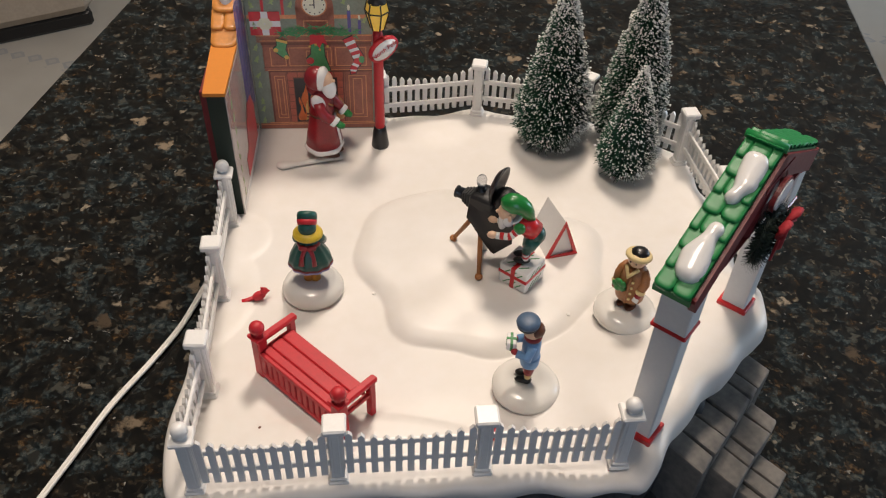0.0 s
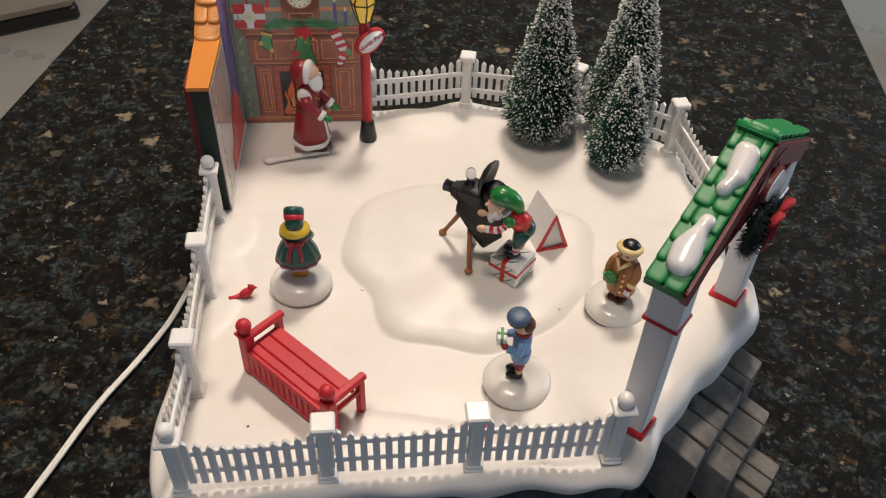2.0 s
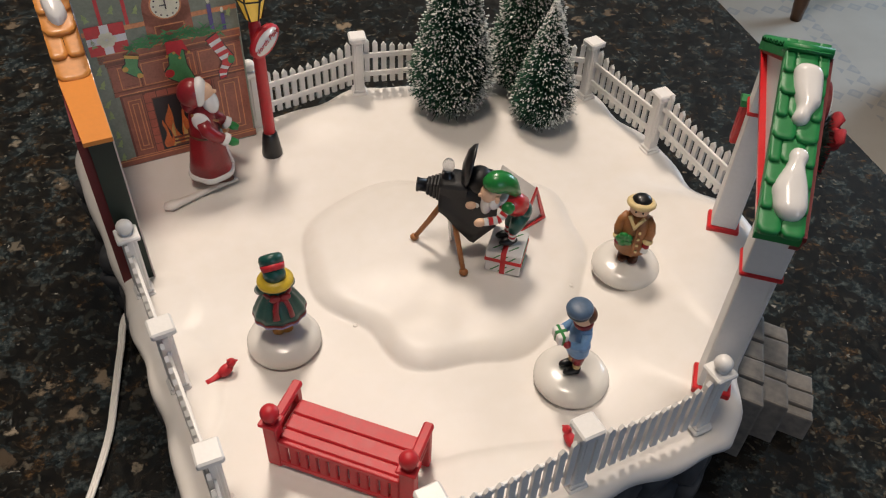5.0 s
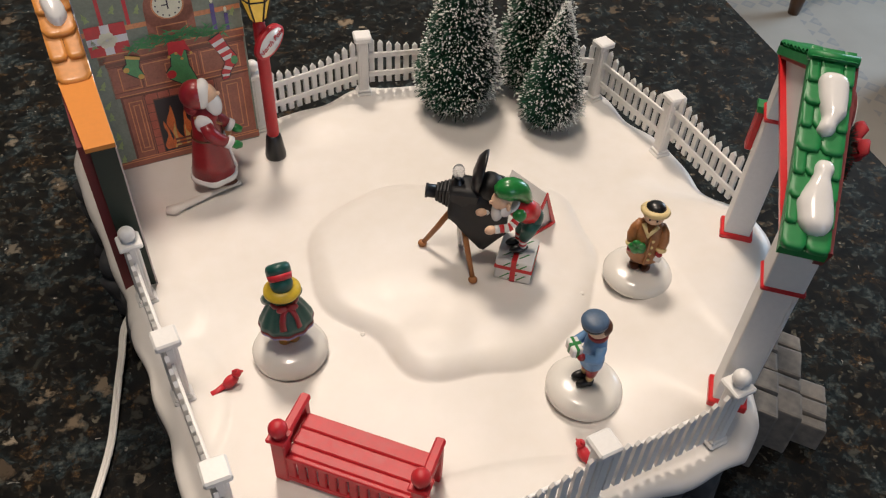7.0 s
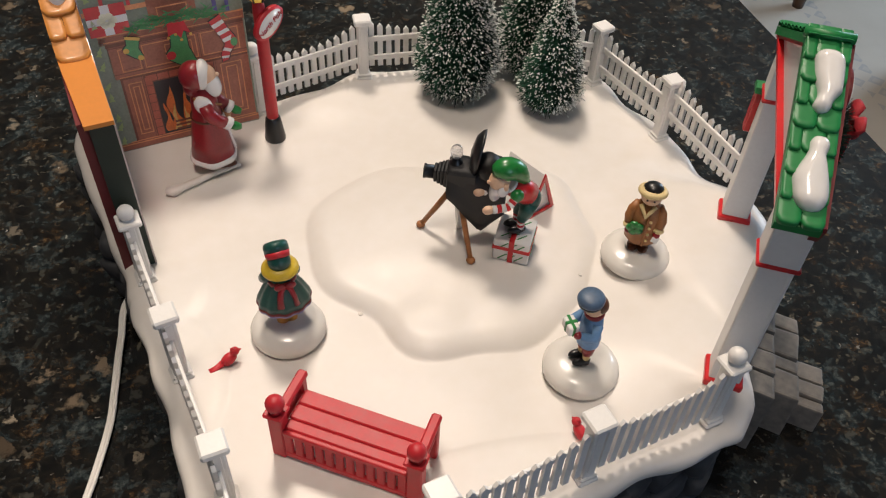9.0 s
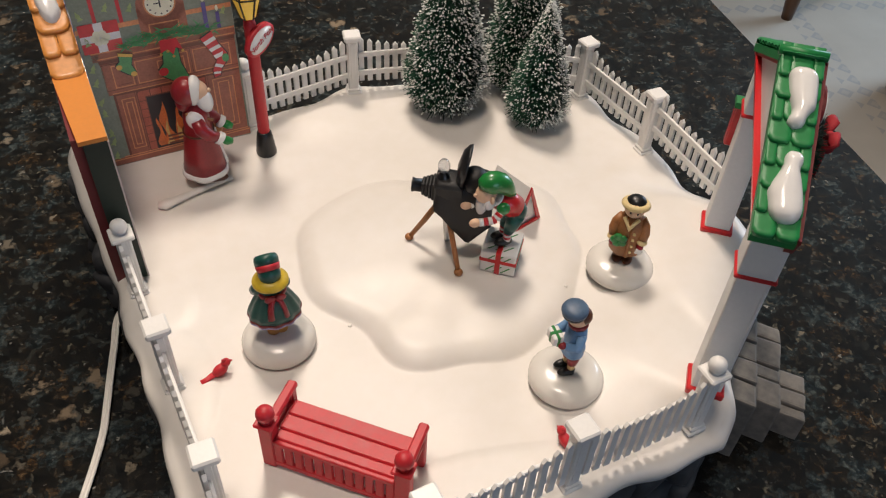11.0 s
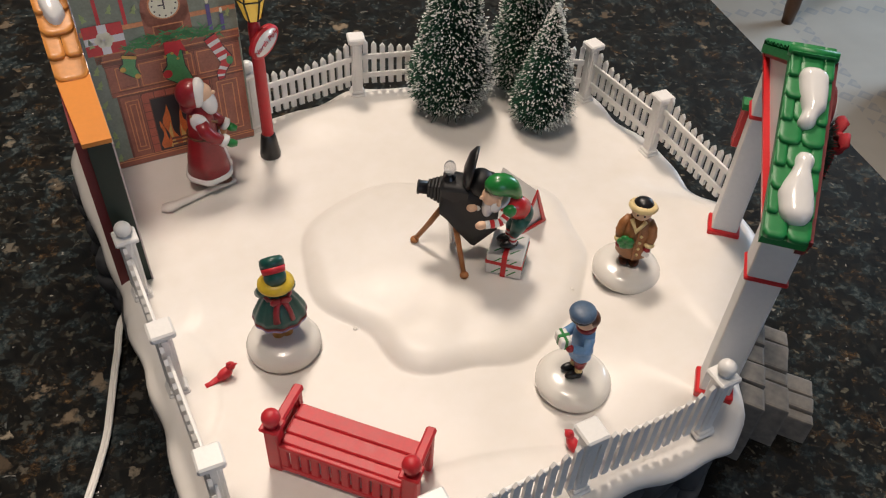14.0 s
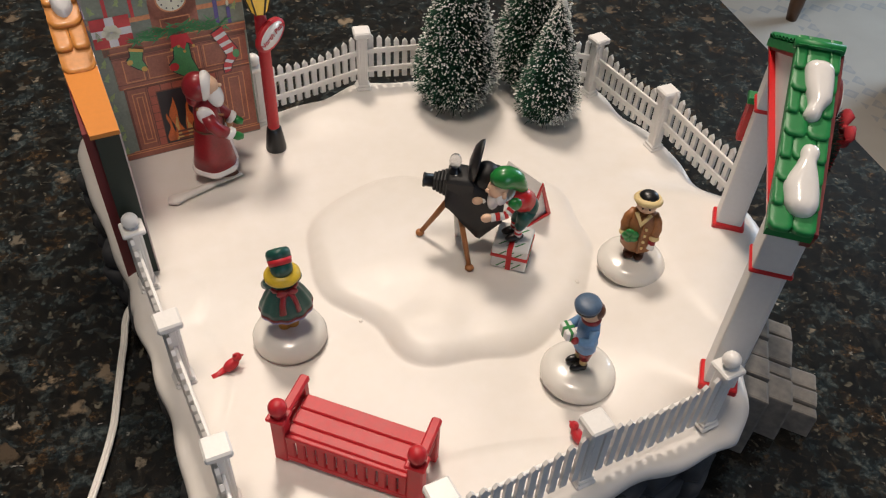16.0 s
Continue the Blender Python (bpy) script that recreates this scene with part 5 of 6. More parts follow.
def parka_girl():
    s = skater_base(Shape())
    for x in (-0.0021, 0.0021):
        s.lathe([(0.0023, 0.0072), (0.0020, 0.0115), (0.0022, 0.0145)], BOOT, pose(x, 0, 0), 12)
        s.ball((0.0022, 0.0032, 0.0014), BOOT, pose(x, 0.0012, 0.0084))
    s.lathe([(0.0055, 0.0128), (0.0066, 0.0140), (0.0066, 0.0200), (0.0060, 0.0270), (0.0048, 0.0325), (0.0030, 0.0345)], BROWN, n=26, flat=0.85, wave=0.02, waves=5)
    s.tube([(-0.0008, 0.0044, 0.0320), (-0.0010, 0.0056, 0.0260), (-0.0010, 0.0058, 0.0140)], [0.0006, 0.0006, 0.0006], BROWN, 6)
    for k in range(4):
        s.ball(0.0007, CREAM, pose(-0.0022, 0.0055 - 0.0002 * k, 0.0170 + 0.0034 * k), 8, 6)
    for sg in (-1, 1):
        s.tube([(sg * 0.0038, 0, 0.0324), (sg * 0.0056, 0.0006, 0.0290), (sg * 0.0062, 0.0014, 0.0258), (sg * 0.0058, 0.0034, 0.0232)], [0.0020, 0.0022, 0.0022, 0.0019], BROWN, 14)
        s.ball((0.0022, 0.0022, 0.0014), CREAM, pose(sg * 0.0060, 0.0035, 0.0226))
        s.ball((0.0015, 0.0017, 0.0016), COAT_RED, pose(sg * 0.0056, 0.0046, 0.0205))
    s.box((0.0028, 0.0008, 0.0030), WHITE_GLOSS, pose(-0.0052, 0.0060, 0.0175, 0, -12, 0), 0.0003)
    for k in range(5):
        a = 2 * math.pi * k / 5
        s.ball((0.0020, 0.0011, 0.0020), HAT_GREEN, pose(0.0032 + 0.0017 * math.cos(a), 0.0060, 0.0232 + 0.0019 * math.sin(a)), 8, 6)
    s.tube([(-0.0026, 0.0032, 0.0345), (0.0004, 0.0056, 0.0302), (0.0030, 0.0032, 0.0345)], [0.0010, 0.0012, 0.0010], CREAM, 8)
    s.ball((0.0042, 0.0040, 0.0043), SKIN, pose(0, 0.0006, 0.0378))
    s.ball((0.0046, 0.0038, 0.0044), BOOT, pose(0, -0.0010, 0.0378))
    s.ball((0.0042, 0.0040, 0.0034), BLACK, pose(0, -0.0008, 0.0400))
    ring = [(0.0045 * math.cos(2 * math.pi * k / 20), 0.0001 + 0.0045 * math.sin(2 * math.pi * k / 20), 0.0400 + 0.0009 * math.sin(2 * math.pi * k / 20)) for k in range(21)]
    s.tube(ring, 0.0014, CREAM, 10)
    for sg in (-1, 1):
        s.ball((0.0004, 0.0003, 0.0005), BLACK, pose(sg * 0.0014, 0.0045, 0.0382), 8, 6)
    return s


def robed_man():
    s = Shape()
    for x in (-0.0030, 0.0030):
        s.ball((0.0030, 0.0066, 0.0026), BOOT, pose(x, 0.0022, 0.0024))
    s.lathe([(0.0060, 0.0052), (0.0098, 0.0056), (0.0103, 0.0070), (0.0097, 0.0086)], WHITE_GLOSS, n=48, flat=0.94, wave=0.04, waves=6)
    s.lathe([(0.0097, 0.0082), (0.0086, 0.0150), (0.0070, 0.0240), (0.0058, 0.0300), (0.0056, 0.0350), (0.0046, 0.0392), (0.0030, 0.0412)], COAT_RED, n=48, flat=0.92, wave=0.025, waves=6)
    s.tube([(0, 0.0086, 0.0085), (0, 0.0074, 0.0170), (0, 0.0060, 0.0270)], [0.0009, 0.0009, 0.0008], WHITE_GLOSS, 8)
    s.lathe([(0.0068, 0.0268), (0.0068, 0.0276)], BOOT, n=30, flat=0.92)
    s.tube([(0.0052, -0.003, 0.0390), (0.0020, 0.0062, 0.0330), (-0.0058, 0.0030, 0.0270)], 0.0006, WOOD, 8)
    # both arms bent in front; a sack hangs from one of them
    for sg, lift in ((1, 0.0), (-1, -0.0012)):
        s.ball((0.0026, 0.0034, 0.0046), WHITE_GLOSS, pose(sg * 0.0050, 0.0002, 0.0352, 22, 0, 0))
        s.tube([(sg * 0.0056, 0.0006, 0.0358), (sg * 0.0072, 0.0022, 0.0318), (sg * 0.0074, 0.0046, 0.0290 + lift * 0.5), (sg * 0.0066, 0.0076, 0.0272 + lift)], [0.0026, 0.0029, 0.0027, 0.0022], COAT_RED, 14)
        s.lathe([(0.0022, -0.0013), (0.0028, -0.0009), (0.0028, 0.0009), (0.0021, 0.0013)], WHITE_GLOSS, pose(sg * 0.0064, 0.0084, 0.0266 + lift, 52, 0, 0), 16)
        s.tube([(sg * 0.0063, 0.0092, 0.0260 + lift), (sg * 0.0060, 0.0112, 0.0246 + lift), (sg * 0.0057, 0.0130, 0.0240 + lift)], [0.0017, 0.0019, 0.0012], HAT_GREEN, 12)
    s.lathe([(0.0020, -0.0120), (0.0042, -0.0105), (0.0046, -0.0060), (0.0028, -0.0015), (0.0016, 0.0004)], WOOD, pose(-0.0088, 0.0052, 0.0300), 18, flat=0.8)
    s.ball((0.0040, 0.0040, 0.0046), SKIN, pose(0, 0.0024, 0.0462))
    s.ball((0.0042, 0.0034, 0.0060), WHITE_GLOSS, pose(0, 0.0042, 0.0420, 12, 0, 0))
    s.ball((0.0010, 0.0010, 0.0009), SKIN, pose(0, 0.0066, 0.0464), 8, 6)
    s.ball((0.0052, 0.0032, 0.0066), WHITE_GLOSS, pose(0, 0.0010, 0.0466, -6, 0, 0), 24, 16)
    s.ball((0.0054, 0.0058, 0.0064), COAT_RED, pose(0, -0.0018, 0.0464), 24, 16)
    s.ball((0.0040, 0.0034, 0.0040), COAT_RED, pose(0, -0.0034, 0.0412), 16, 12)
    return s


def elf():
    """A small figure bending forward from the hips over its crate, arms stretched out; faces +y."""
    s = Shape()
    for x in (-0.0021, 0.0021):
        s.ball((0.0019, 0.0040, 0.0016), BLACK, pose(x, -0.0022, 0.0015))
        for k in range(4):
            s.lathe([(0.0016, 0.0022 + 0.0011 * k), (0.0016, 0.0033 + 0.0011 * k)], RED if k % 2 else WHITE_GLOSS, pose(x, -0.0036, 0), 12)
        s.tube([(x, -0.0036, 0.0062), (x * 1.2, -0.0048, 0.0100), (x * 0.9, -0.0064, 0.0145)], [0.0019, 0.0029, 0.0036], TEAL, 14)
    s.ball((0.0049, 0.0048, 0.0048), TEAL, pose(0, -0.0066, 0.0152))
    s.tube([(0, -0.0064, 0.0168), (0, -0.0028, 0.0200), (0, 0.0014, 0.0228)], [0.0047, 0.0048, 0.0038], RED_TRIM, 18)
    for sg in (-1, 1):
        s.ball((0.0024, 0.0027, 0.0026), HAT_GREEN, pose(sg * 0.0044, 0.0006, 0.0212))
        pts = [Vector((sg * 0.0046, 0.0012, 0.0204)), Vector((sg * 0.0060, 0.0044, 0.0176)), Vector((sg * 0.0052, 0.0104, 0.0172))]
        for k in range(7):
            q, q2 = k / 7, (k + 1) / 7
            a, b = (pts[0].lerp(pts[1], t * 2) if t < 0.5 else pts[1].lerp(pts[2], t * 2 - 1) for t in (q, q2))
            s.tube([a, b], [0.0016, 0.0016], RED_TRIM if k % 2 else WHITE_GLOSS, 12)
        s.ball((0.0017, 0.0024, 0.0017), SKIN, pose(sg * 0.0052, 0.0120, 0.0174))
    s.lathe([(0.0034, 0), (0.0040, 0.0007), (0.0032, 0.0014)], WHITE_GLOSS, pose(0, 0.0020, 0.0230, -40, 0, 0), 18)
    s.ball((0.0037, 0.0042, 0.0042), SKIN, pose(0, 0.0064, 0.0264))
    s.ball((0.0030, 0.0024, 0.0054), WHITE_GLOSS, pose(0, 0.0076, 0.0222, 10, 0, 0))
    s.ball((0.0009, 0.0012, 0.0009), SKIN, pose(0, 0.0104, 0.0264), 8, 6)
    for sg in (-1, 1):
        s.ball((0.0010, 0.0010, 0.0018), SKIN, pose(sg * 0.0039, 0.0052, 0.0258), 8, 6)
        s.ball((0.0010, 0.0024, 0.0028), WHITE_GLOSS, pose(sg * 0.0031, 0.0058, 0.0234), 10, 8)
    hat = [(0.0082, 0.0292, 0.0020), (0.0076, 0.0300, 0.0034), (0.0062, 0.0308, 0.0042), (0.0046, 0.0311, 0.0045), (0.0028, 0.0309, 0.0044), (0.0008, 0.0300, 0.0041), (-0.0010, 0.0286, 0.0036), (-0.0024, 0.0266, 0.0030), (-0.0034, 0.0248, 0.0024), (-0.0040, 0.0234, 0.0016)]
    s.tube([(0, y, z) for y, z, _ in hat], [r for _, _, r in hat], HAT_GREEN, 22)
    s.ball(0.0016, HAT_GREEN, pose(0, -0.0045, 0.0234), 10, 8)
    return s


def stand(shape, name, x, y, turn, label, category, z=None, group="", size=(1.0, 1.0)):
    ob = shape.put(name, None, pose(x, y, ground(x, y) if z is None else z, 0, 0, turn) @ Matrix.Diagonal((size[0], size[0], size[1], 1)))
    return tagged(ob, label, category, group)


stand(girl(), "figurine", 0.0058, 0.3550, 8, "painted skater figurine in green coat and yellow collar", "figurine", group="skater figurines", size=(1.0, 1.08))
stand(boy(), "figurine", 0.1078, 0.3108, 92, "painted skater figurine in blue coat holding a parcel", "figurine", group="skater figurines", size=(1.0, 0.955))
stand(parka_girl(), "figurine", 0.1502, 0.3575, 148, "painted skater figurine in tan parka and fur band", "figurine", group="skater figurines", size=(1.0, 0.93))
stand(robed_man(), "robed_figurine", -0.0135, 0.4620, -95, "white-bearded painted figurine in long red robe", "figurine", size=(1.12, 1.05))

arm = Shape().tube([(-0.0365, 0.4455, 0.0012), (-0.0335, 0.4452, 0.0012), (-0.0290, 0.4470, 0.0012), (-0.0150, 0.4535, 0.0012), (-0.0030, 0.4580, 0.0012)], [0.0026, 0.0038, 0.0026, 0.0019, 0.0016], SNOW, 12, 0.6).put("hockey_stick")
tagged(arm, "white plastic stick lying flat on the snow", "stick")

# ---- gift crate with the elf, camera and tripod ----
BX, BY = 0.1020, 0.3728
BZ = ground(BX, BY)
gift = thing("gift_box", pose(BX, BY, BZ, 0, 0, -31), "white gift box striped green with red ribbon", "gift box")
GW, GD, GH = 0.0150, 0.0160, 0.0115
Shape().box((GW, GD, GH), WHITE_GLOSS, None, 0.0005).put("box", gift)
for d, name in ((Shape().box((0.0022, GD + 0.0006, GH + 0.0004), RED_TRIM, pose(0, 0, -0.0001), 0.0002), "ribbon"), (Shape().box((GW + 0.0006, GD + 0.0006, 0.0018), RED_TRIM, pose(0, 0, GH * 0.52), 0.0002), "ribbon")):
    d.put(name, gift)
rnd = random.Random(3)
for face in range(5):
    fm = [pose(0, -GD / 2, GH / 2), pose(0, GD / 2, GH / 2, 0, 0, 180), pose(GW / 2, 0, GH / 2, 0, 0, 90), pose(-GW / 2, 0, GH / 2, 0, 0, -90), pose(0, 0, GH, -90, 0, 0)][face]
    hw, hh = (GW if face in (0, 1, 4) else GD) / 2, (GH if face < 4 else GD) / 2
    st = Shape()
    for k in range(-5, 6):
        cx, ln = k * 0.0033, 0.0038
        for cz in (-hh * 0.52, hh * 0.52):
            x0, x1 = cx - ln / 2, cx + ln / 2
            if x0 < -hw + 0.0006 or x1 > hw - 0.0006:
                continue
            zz = min(hh * 0.42, 0.0017)
            st.prism([(x0, cz - zz), (x0 + 0.0007, cz - zz), (x1 + 0.0003, cz + zz), (x1 - 0.0004, cz + zz)], 0.00012, HAT_GREEN)
    st.put("green_stripes", gift, fm @ pose(0, -0.00002, 0))
stand(elf(), "elf_figurine", BX - 0.0030, BY + 0.0002, 92, "painted elf figurine in green hat on a gift box", "figurine", z=BZ + GH + 0.0003, size=(1.03, 1.06))

PX, PY = 0.0803, 0.3875
PZ = ground(PX, PY)
cam_toy = thing("toy_camera", pose(PX, PY, PZ), "old black bellows camera on tan wooden tripod", "toy camera")
for x, y in ((0.0673, 0.3938), (0.0822, 0.3690)):
    f = Vector((x - PX, y - PY, ground(x, y) - PZ))
    t = Vector((f.x * 0.10, f.y * 0.10, 0.0255))
    Shape().tube([f + Vector((0, 0, 0.001)), f.lerp(t, 0.5), t], [0.0010, 0.0012, 0.0013], WOOD).ball((0.0019, 0.0019, 0.0015), WOOD, Matrix.Translation(f + Vector((0, 0, 0.0012)))).put("tripod_leg", cam_toy)
Shape().tube([(0.0030, 0.0025, 0), (0.0015, 0.0012, 0.0125), (0.0, 0.0, 0.0255)], [0.0014, 0.0014, 0.0014], BASE_GLOSS).put("support_post", cam_toy)
CT = -23.0
cm = pose(0, 0, 0.0250, 0, 0, CT)
Shape().box((0.0120, 0.0125, 0.0120), CLOTH_BLACK, cm @ pose(0.002, 0, 0.0), 0.0008).put("camera_body", cam_toy)
bel = Shape()
for k in range(4):
    bel.box((0.0014, 0.0082 - 0.0008 * k, 0.0082 - 0.0008 * k), CLOTH_BLACK, cm @ pose(-0.0046 - 0.0014 * k, 0, 0.0026 + 0.0004 * k), 0.0004)
bel.put("bellows", cam_toy)
Shape().lathe([(0.0028, 0), (0.0027, 0.0030), (0.0030, 0.0032), (0.0030, 0.0040), (0.0021, 0.0040), (0.0018, 0.0026)], BLACK, cm @ pose(-0.0096, 0, 0.0068, 0, -90, 0), 20).put("lens", cam_toy)


def drape():
    """A dark cloth hung over the back of the camera like a tent, its sides falling to a low corner."""
    n, m = 14, 12
    vs, fs = [], []
    for layer in (0, 1):
        for i in range(n + 1):
            q = i / n
            x = -0.0035 + 0.0235 * q
            top = 0.0128 - 0.0010 * q + 0.0007 * math.sin(7 * q)
            low = float(np.interp(q, [0, 0.12, 0.62, 1.0], [0.0015, -0.0005, -0.0150, -0.0040]))
            for j in range(m + 1):
                t = 2 * j / m - 1
                a = abs(t)
                if a < 0.35:
                    y, z = t / 0.35 * 0.0056, top - 0.0006 * (a / 0.35) ** 2
                else:
                    k = (a - 0.35) / 0.65
                    y, z = math.copysign(0.0056 + 0.0024 * k, t), top - 0.0006 + (low - top) * k
                y += 0.0007 * math.sin(5 * q + 9 * t) * a
                vs.append((x, y * (1 - 0.06 * layer), z - 0.0005 * layer))
    c = (n + 1) * (m + 1)
    for layer in (0, 1):
        for i in range(n):
            for j in range(m):
                a = layer * c + i * (m + 1) + j
                f = (a, a + m + 1, a + m + 2, a + 1)
                fs.append(f[::-1] if layer else f)
    rim = [i * (m + 1) for i in range(n + 1)] + [n * (m + 1) + j for j in range(1, m + 1)] + [i * (m + 1) + m for i in range(n - 1, -1, -1)] + list(range(m - 1, 0, -1))
    for k in range(len(rim)):
        a, b = rim[k], rim[(k + 1) % len(rim)]
        fs.append((b, a, a + c, b + c))
    return Shape().add(vs, fs, CLOTH_BLACK)


drape().put("focusing_cloth", cam_toy, cm)
Shape().ball((0.0058, 0.0062, 0.0060), CLOTH_BLACK, cm @ pose(0.0115, 0, 0.0125)).ball((0.0040, 0.0050, 0.0040), CLOTH_BLACK, cm @ pose(0.0150, 0.001, 0.0125)).put("cloth_hood", cam_toy)
Shape().lathe([(0.0001, 0.0012), (0.0045, 0.0006), (0.0064, -0.0006), (0.0068, -0.0014), (0.0060, -0.0012), (0.0030, -0.0002), (0.0001, 0.0001)], BLACK, cm @ pose(0.0062, 0.0005, 0.0192, 0, -80, 0) @ Matrix.Diagonal((1.45, 1.2, 1.5, 1)), 28).put("flash_reflector", cam_toy)
GLASS = bpy.data.materials.new("clear_glass")
GLASS.use_nodes = True
gb = GLASS.node_tree.nodes["Principled BSDF"]
gb.inputs["Transmission Weight"].default_value, gb.inputs["Roughness"].default_value, gb.inputs["IOR"].default_value = 0.8, 0.08, 1.2
Shape().ball((0.0025, 0.0025, 0.0034), GLASS, cm @ pose(-0.0010, 0.0, 0.0182)).put("flash_bulb", cam_toy)
Shape().lathe([(0.0030, 0), (0.0026, 0.0016), (0.0017, 0.0024), (0.0016, 0.0034)], BLACK, cm @ pose(-0.0010, 0, 0.0118), 18).put("bulb_socket", cam_toy)

# ---- A-frame board ----
SX, SY = 0.1205, 0.3925
sz = ground(SX, SY) - 0.0004
sgn_t = math.degrees(math.atan2(0.3962 - 0.3885, 0.1287 - 0.1133))
aframe = thing("sandwich_board", pose(SX, SY, sz, 0, 0, sgn_t), "white folding sandwich board edged in red on the snow", "sandwich board")
HWB, HB, DB = 0.0084, 0.0215, 0.0205
for sg in (-1, 1):
    o = [(sg * HWB, 0), (0, HB), (0, HB - 0.0022), (sg * (HWB - 0.0013), 0)]
    Shape().prism(o, DB, WHITE, pose(0, DB, 0)).put("panel", aframe)
    o = [(sg * (HWB + 0.0004), 0), (0, HB + 0.0008), (0, HB - 0.0024), (sg * (HWB - 0.0016), 0)]
    Shape().prism(o, 0.0008, RED_TRIM, pose(0, 0, 0)).put("edge_trim", aframe)
Shape().prism([(-HWB + 0.001, 0), (HWB - 0.001, 0), (HWB - 0.001, 0.0016), (-HWB + 0.001, 0.0016)], 0.0008, RED_TRIM, pose(0, -0.0002, 0)).put("bottom_trim", aframe)
Shape().prism([(-HWB + 0.0012, 0.0005), (HWB - 0.0012, 0.0005), (0, HB - 0.002)], 0.0006, WHITE, pose(0, 0.0012, 0)).put("end_panel", aframe)

# ---- bench ----
bench = thing("bench", pose(-0.0032, 0.3040, ground(0.02, 0.29), 0, 0, math.degrees(math.atan2(-0.0275, 0.0397))), "red painted wooden toy bench with two ball posts", "bench")
BL_, BD_ = 0.0483, 0.0166
for x in (0.0, BL_):
    p = Shape().box((0.0054, 0.0050, 0.0228), RED, pose(x, 0, 0), 0.0006, 0.96).put("post", bench)
    Shape().box((0.0070, 0.0066, 0.0014), RED, pose(x, 0, 0.0226), 0.0005).put("post_cap", p)
    Shape().lathe([(0.0022, 0.0238), (0.0018, 0.0250), (0.0024, 0.0256)], RED, pose(x, 0, 0), 16).ball(0.0032, RED, pose(x, 0, 0.0280)).put("ball_finial", p)
    Shape().box((0.0032, 0.0030, 0.0200), RED, pose(x, BD_, 0), 0.0004).put("leg", bench)
    Shape().box((0.0036, BD_ + 0.0012, 0.0026), RED, pose(x, BD_ / 2 + 0.0022, 0.0192), 0.0007).put("arm", bench)
    Shape().box((0.0020, BD_ - 0.0020, 0.0022), RED, pose(x, BD_ / 2, 0.0120), 0.0004).put("side_rail", bench)
for y0, y1 in ((-0.0006, 0.0034), (0.0036, 0.0096), (0.0098, 0.0158)):
    Shape().box((BL_ - 0.0040, y1 - y0, 0.0022), RED, pose(BL_ / 2, (y0 + y1) / 2, 0.0142), 0.0005).put("seat_plank", bench)
Shape().box((BL_ - 0.0040, 0.0016, 0.0030), RED, pose(BL_ / 2, 0.0148, 0.0112), 0.0003).put("apron", bench)
Shape().box((BL_ - 0.0050, 0.0018, 0.0024), RED, pose(BL_ / 2, -0.0016, 0.0139), 0.0004).put("top_rail", bench)
Shape().box((BL_ - 0.0050, 0.0018, 0.0028), RED, pose(BL_ / 2, -0.0016, 0.0018), 0.0004).put("bottom_rail", bench)
slat = Shape().box((0.0028, 0.0014, 0.0098), RED, None, 0.0003).mesh("slat")
for k in range(12):
    share("slat", slat, bench, pose(0.0041 + (BL_ - 0.0082) / 11 * k, -0.0016, 0.0043))


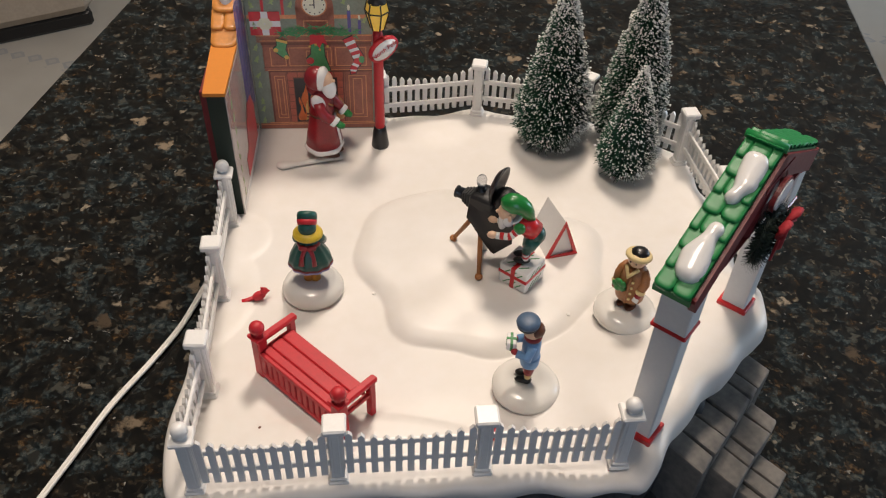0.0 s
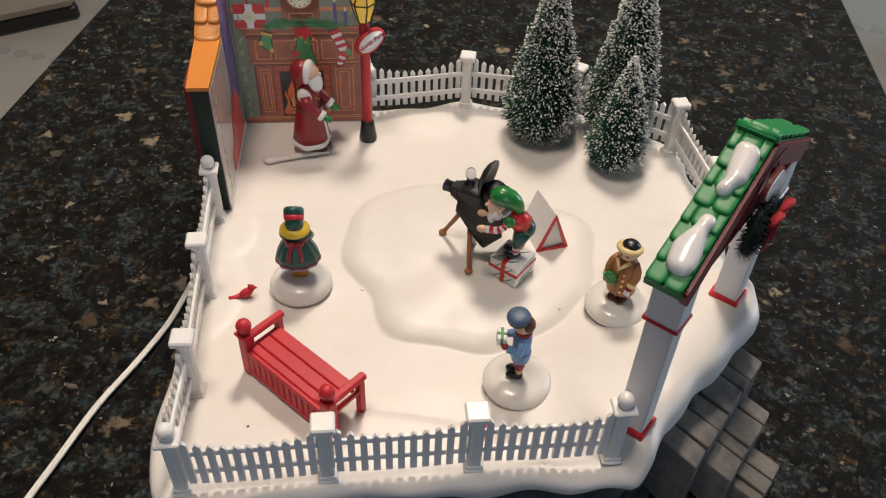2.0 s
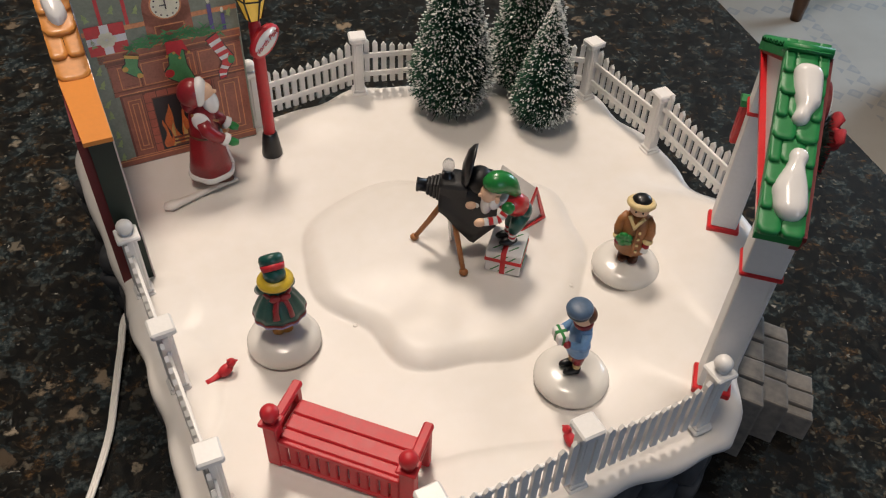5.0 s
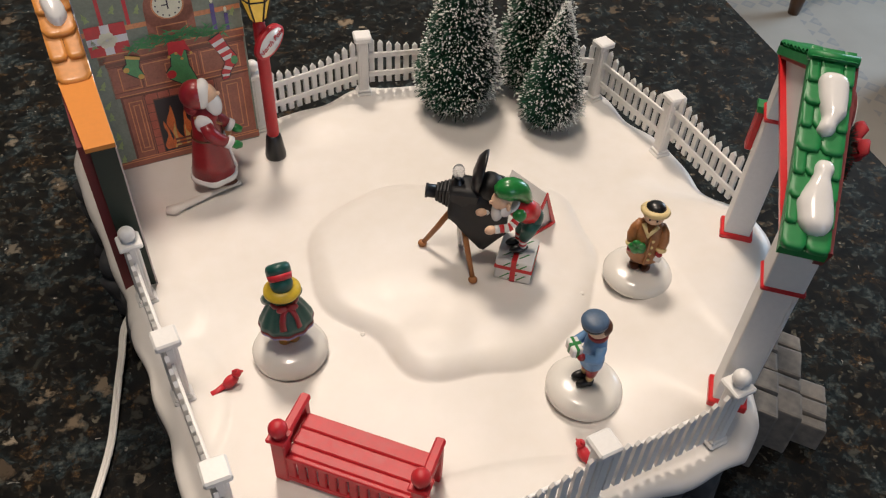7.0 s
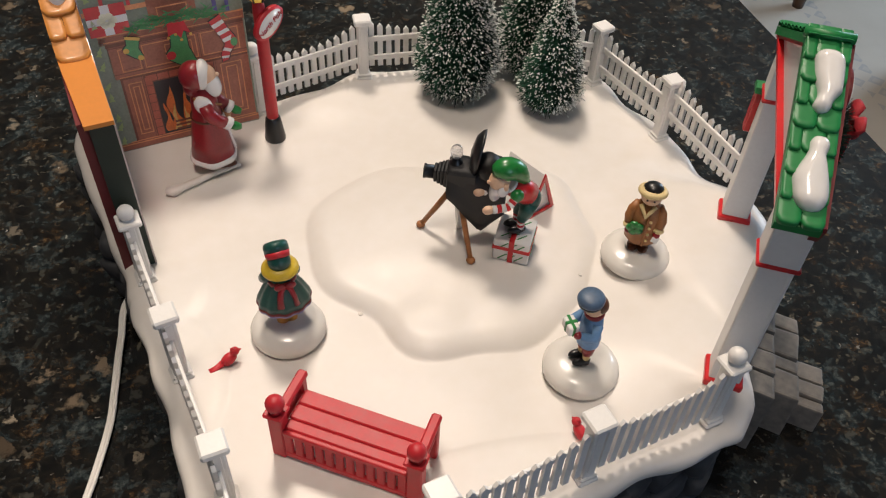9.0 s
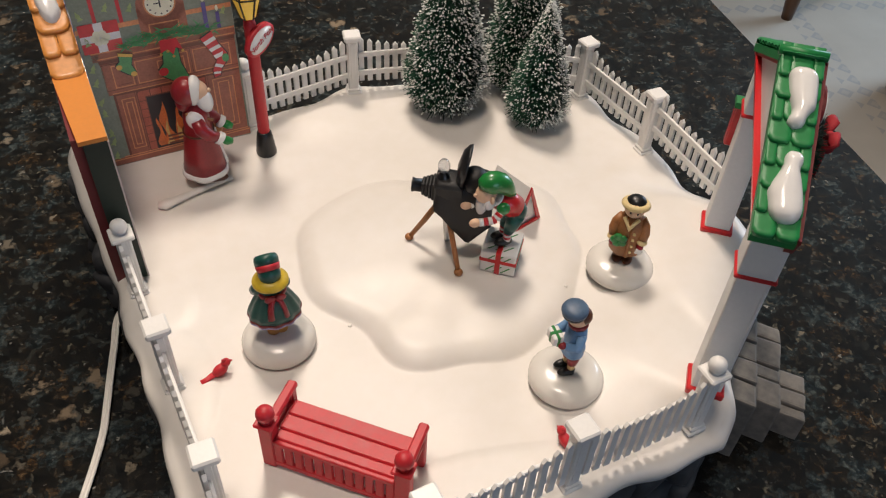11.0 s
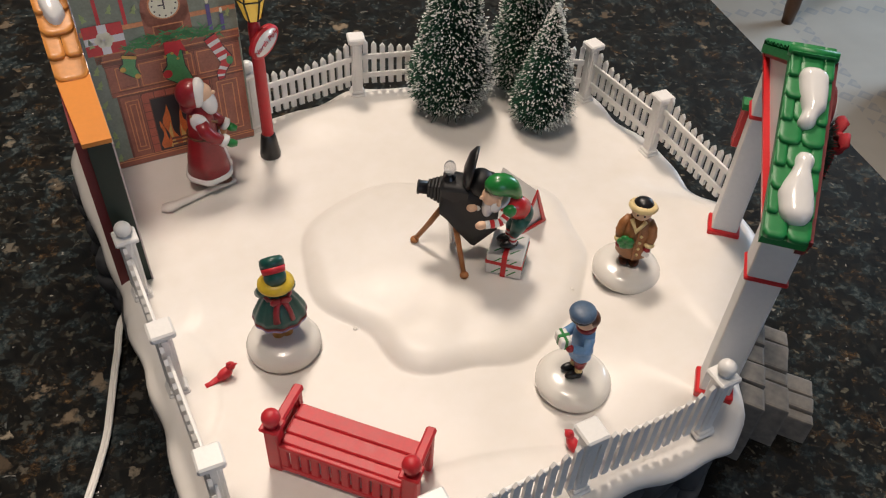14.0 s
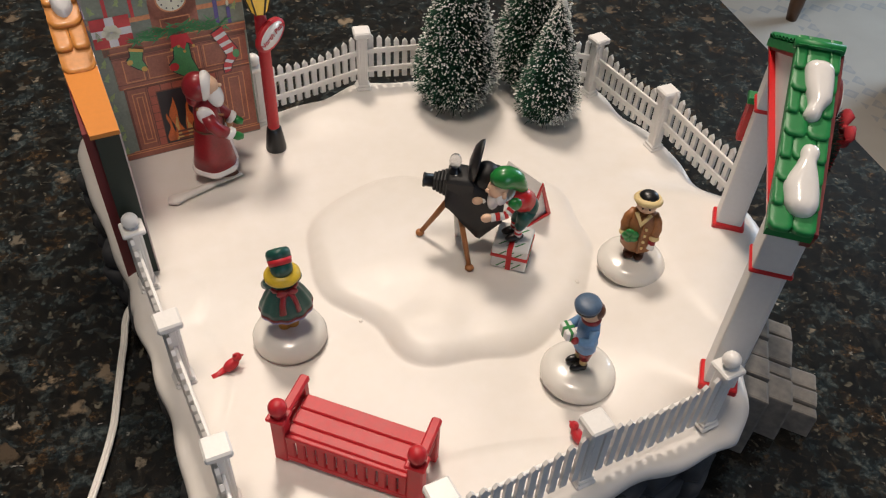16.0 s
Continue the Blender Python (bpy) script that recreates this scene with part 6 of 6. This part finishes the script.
# ---- birds ----
def bird(x, y, turn, name, label):
    s = Shape().ball((0.0021, 0.0034, 0.0023), RED, pose(0, 0, 0.0032, 24, 0, 0))
    s.ball((0.0017, 0.0018, 0.0017), RED, pose(0, 0.0027, 0.0058))
    s.tube([(0, 0.0024, 0.0068), (0, 0.0014, 0.0082)], [0.0010, 0.0003], RED, 8)
    s.tube([(0, 0.0042, 0.0056), (0, 0.0053, 0.0053)], [0.0007, 0.0002], RED, 8)
    s.tube([(0, -0.0026, 0.0024), (0, -0.0058, 0.0016), (0, -0.0080, 0.0014)], [0.0014, 0.0011, 0.0012], RED, 8, 0.45)
    ob = s.put(name, None, pose(x, y, ground(x, y) - 0.0006, 0, 0, turn))
    return tagged(ob, label, "bird ornament", "red birds")


bird(-0.0175, 0.3452, -68, "bird_ornament", "small red moulded bird resting on the snow")
bird(0.0975, 0.2850, 15, "bird_ornament", "small red moulded bird beside the fence post")

# ---- flex ----
flex = thing("power_cord", pose(-0.07, 0.40, COUNTER_Z), "white twin-core power cord lying on the granite", "cord")
path = [(-0.040, 0.440, 0.006), (-0.062, 0.428, 0.006), (-0.0665, 0.405, 0.004), (-0.0695, 0.380, 0.002), (-0.0715, 0.362, 0.002), (-0.0775, 0.338, 0.002), (-0.086, 0.310, 0.002), (-0.0915, 0.280, 0.002), (-0.0970, 0.250, 0.002), (-0.105, 0.200, 0.002), (-0.13, 0.100, 0.002)]
for o in (-0.00075, 0.00075):
    pts = []
    for k in range(len(path) - 1):
        p0, p1, p2, p3 = (Vector(path[min(max(k + j - 1, 0), len(path) - 1)]) for j in range(4))
        for q in range(8):
            t = q / 8
            pts.append(0.5 * (2 * p1 + (p2 - p0) * t + (2 * p0 - 5 * p1 + 4 * p2 - p3) * t * t + (3 * p1 - p0 - 3 * p2 + p3) * t ** 3) + Vector((0.07 + o, -0.40, 0)))
    Shape().tube(pts, 0.00092, CORD, 10).put("conductor", flex)

# ---- pegs and a crumb on the snow ----
for x, y in ((0.034, 0.3575), (0.1250, 0.3545)):
    d = Shape().lathe([(0.0010, -0.0004), (0.0009, 0.0003), (0.0004, 0.0004)], SNOW, None, 14).put("peg", None, pose(x, y, ground(x, y)))
    tagged(d, "tiny white plastic peg in the snow", "peg")
speck = Shape().lathe([(0.0006, -0.0003), (0.0006, 0.0001), (0.0003, 0.0002)], BOOT, None, 10).put("crumb", None, pose(0.003, 0.276, ground(0.003, 0.276)))
tagged(speck, "tiny brown crumb lying on the snow", "crumb")
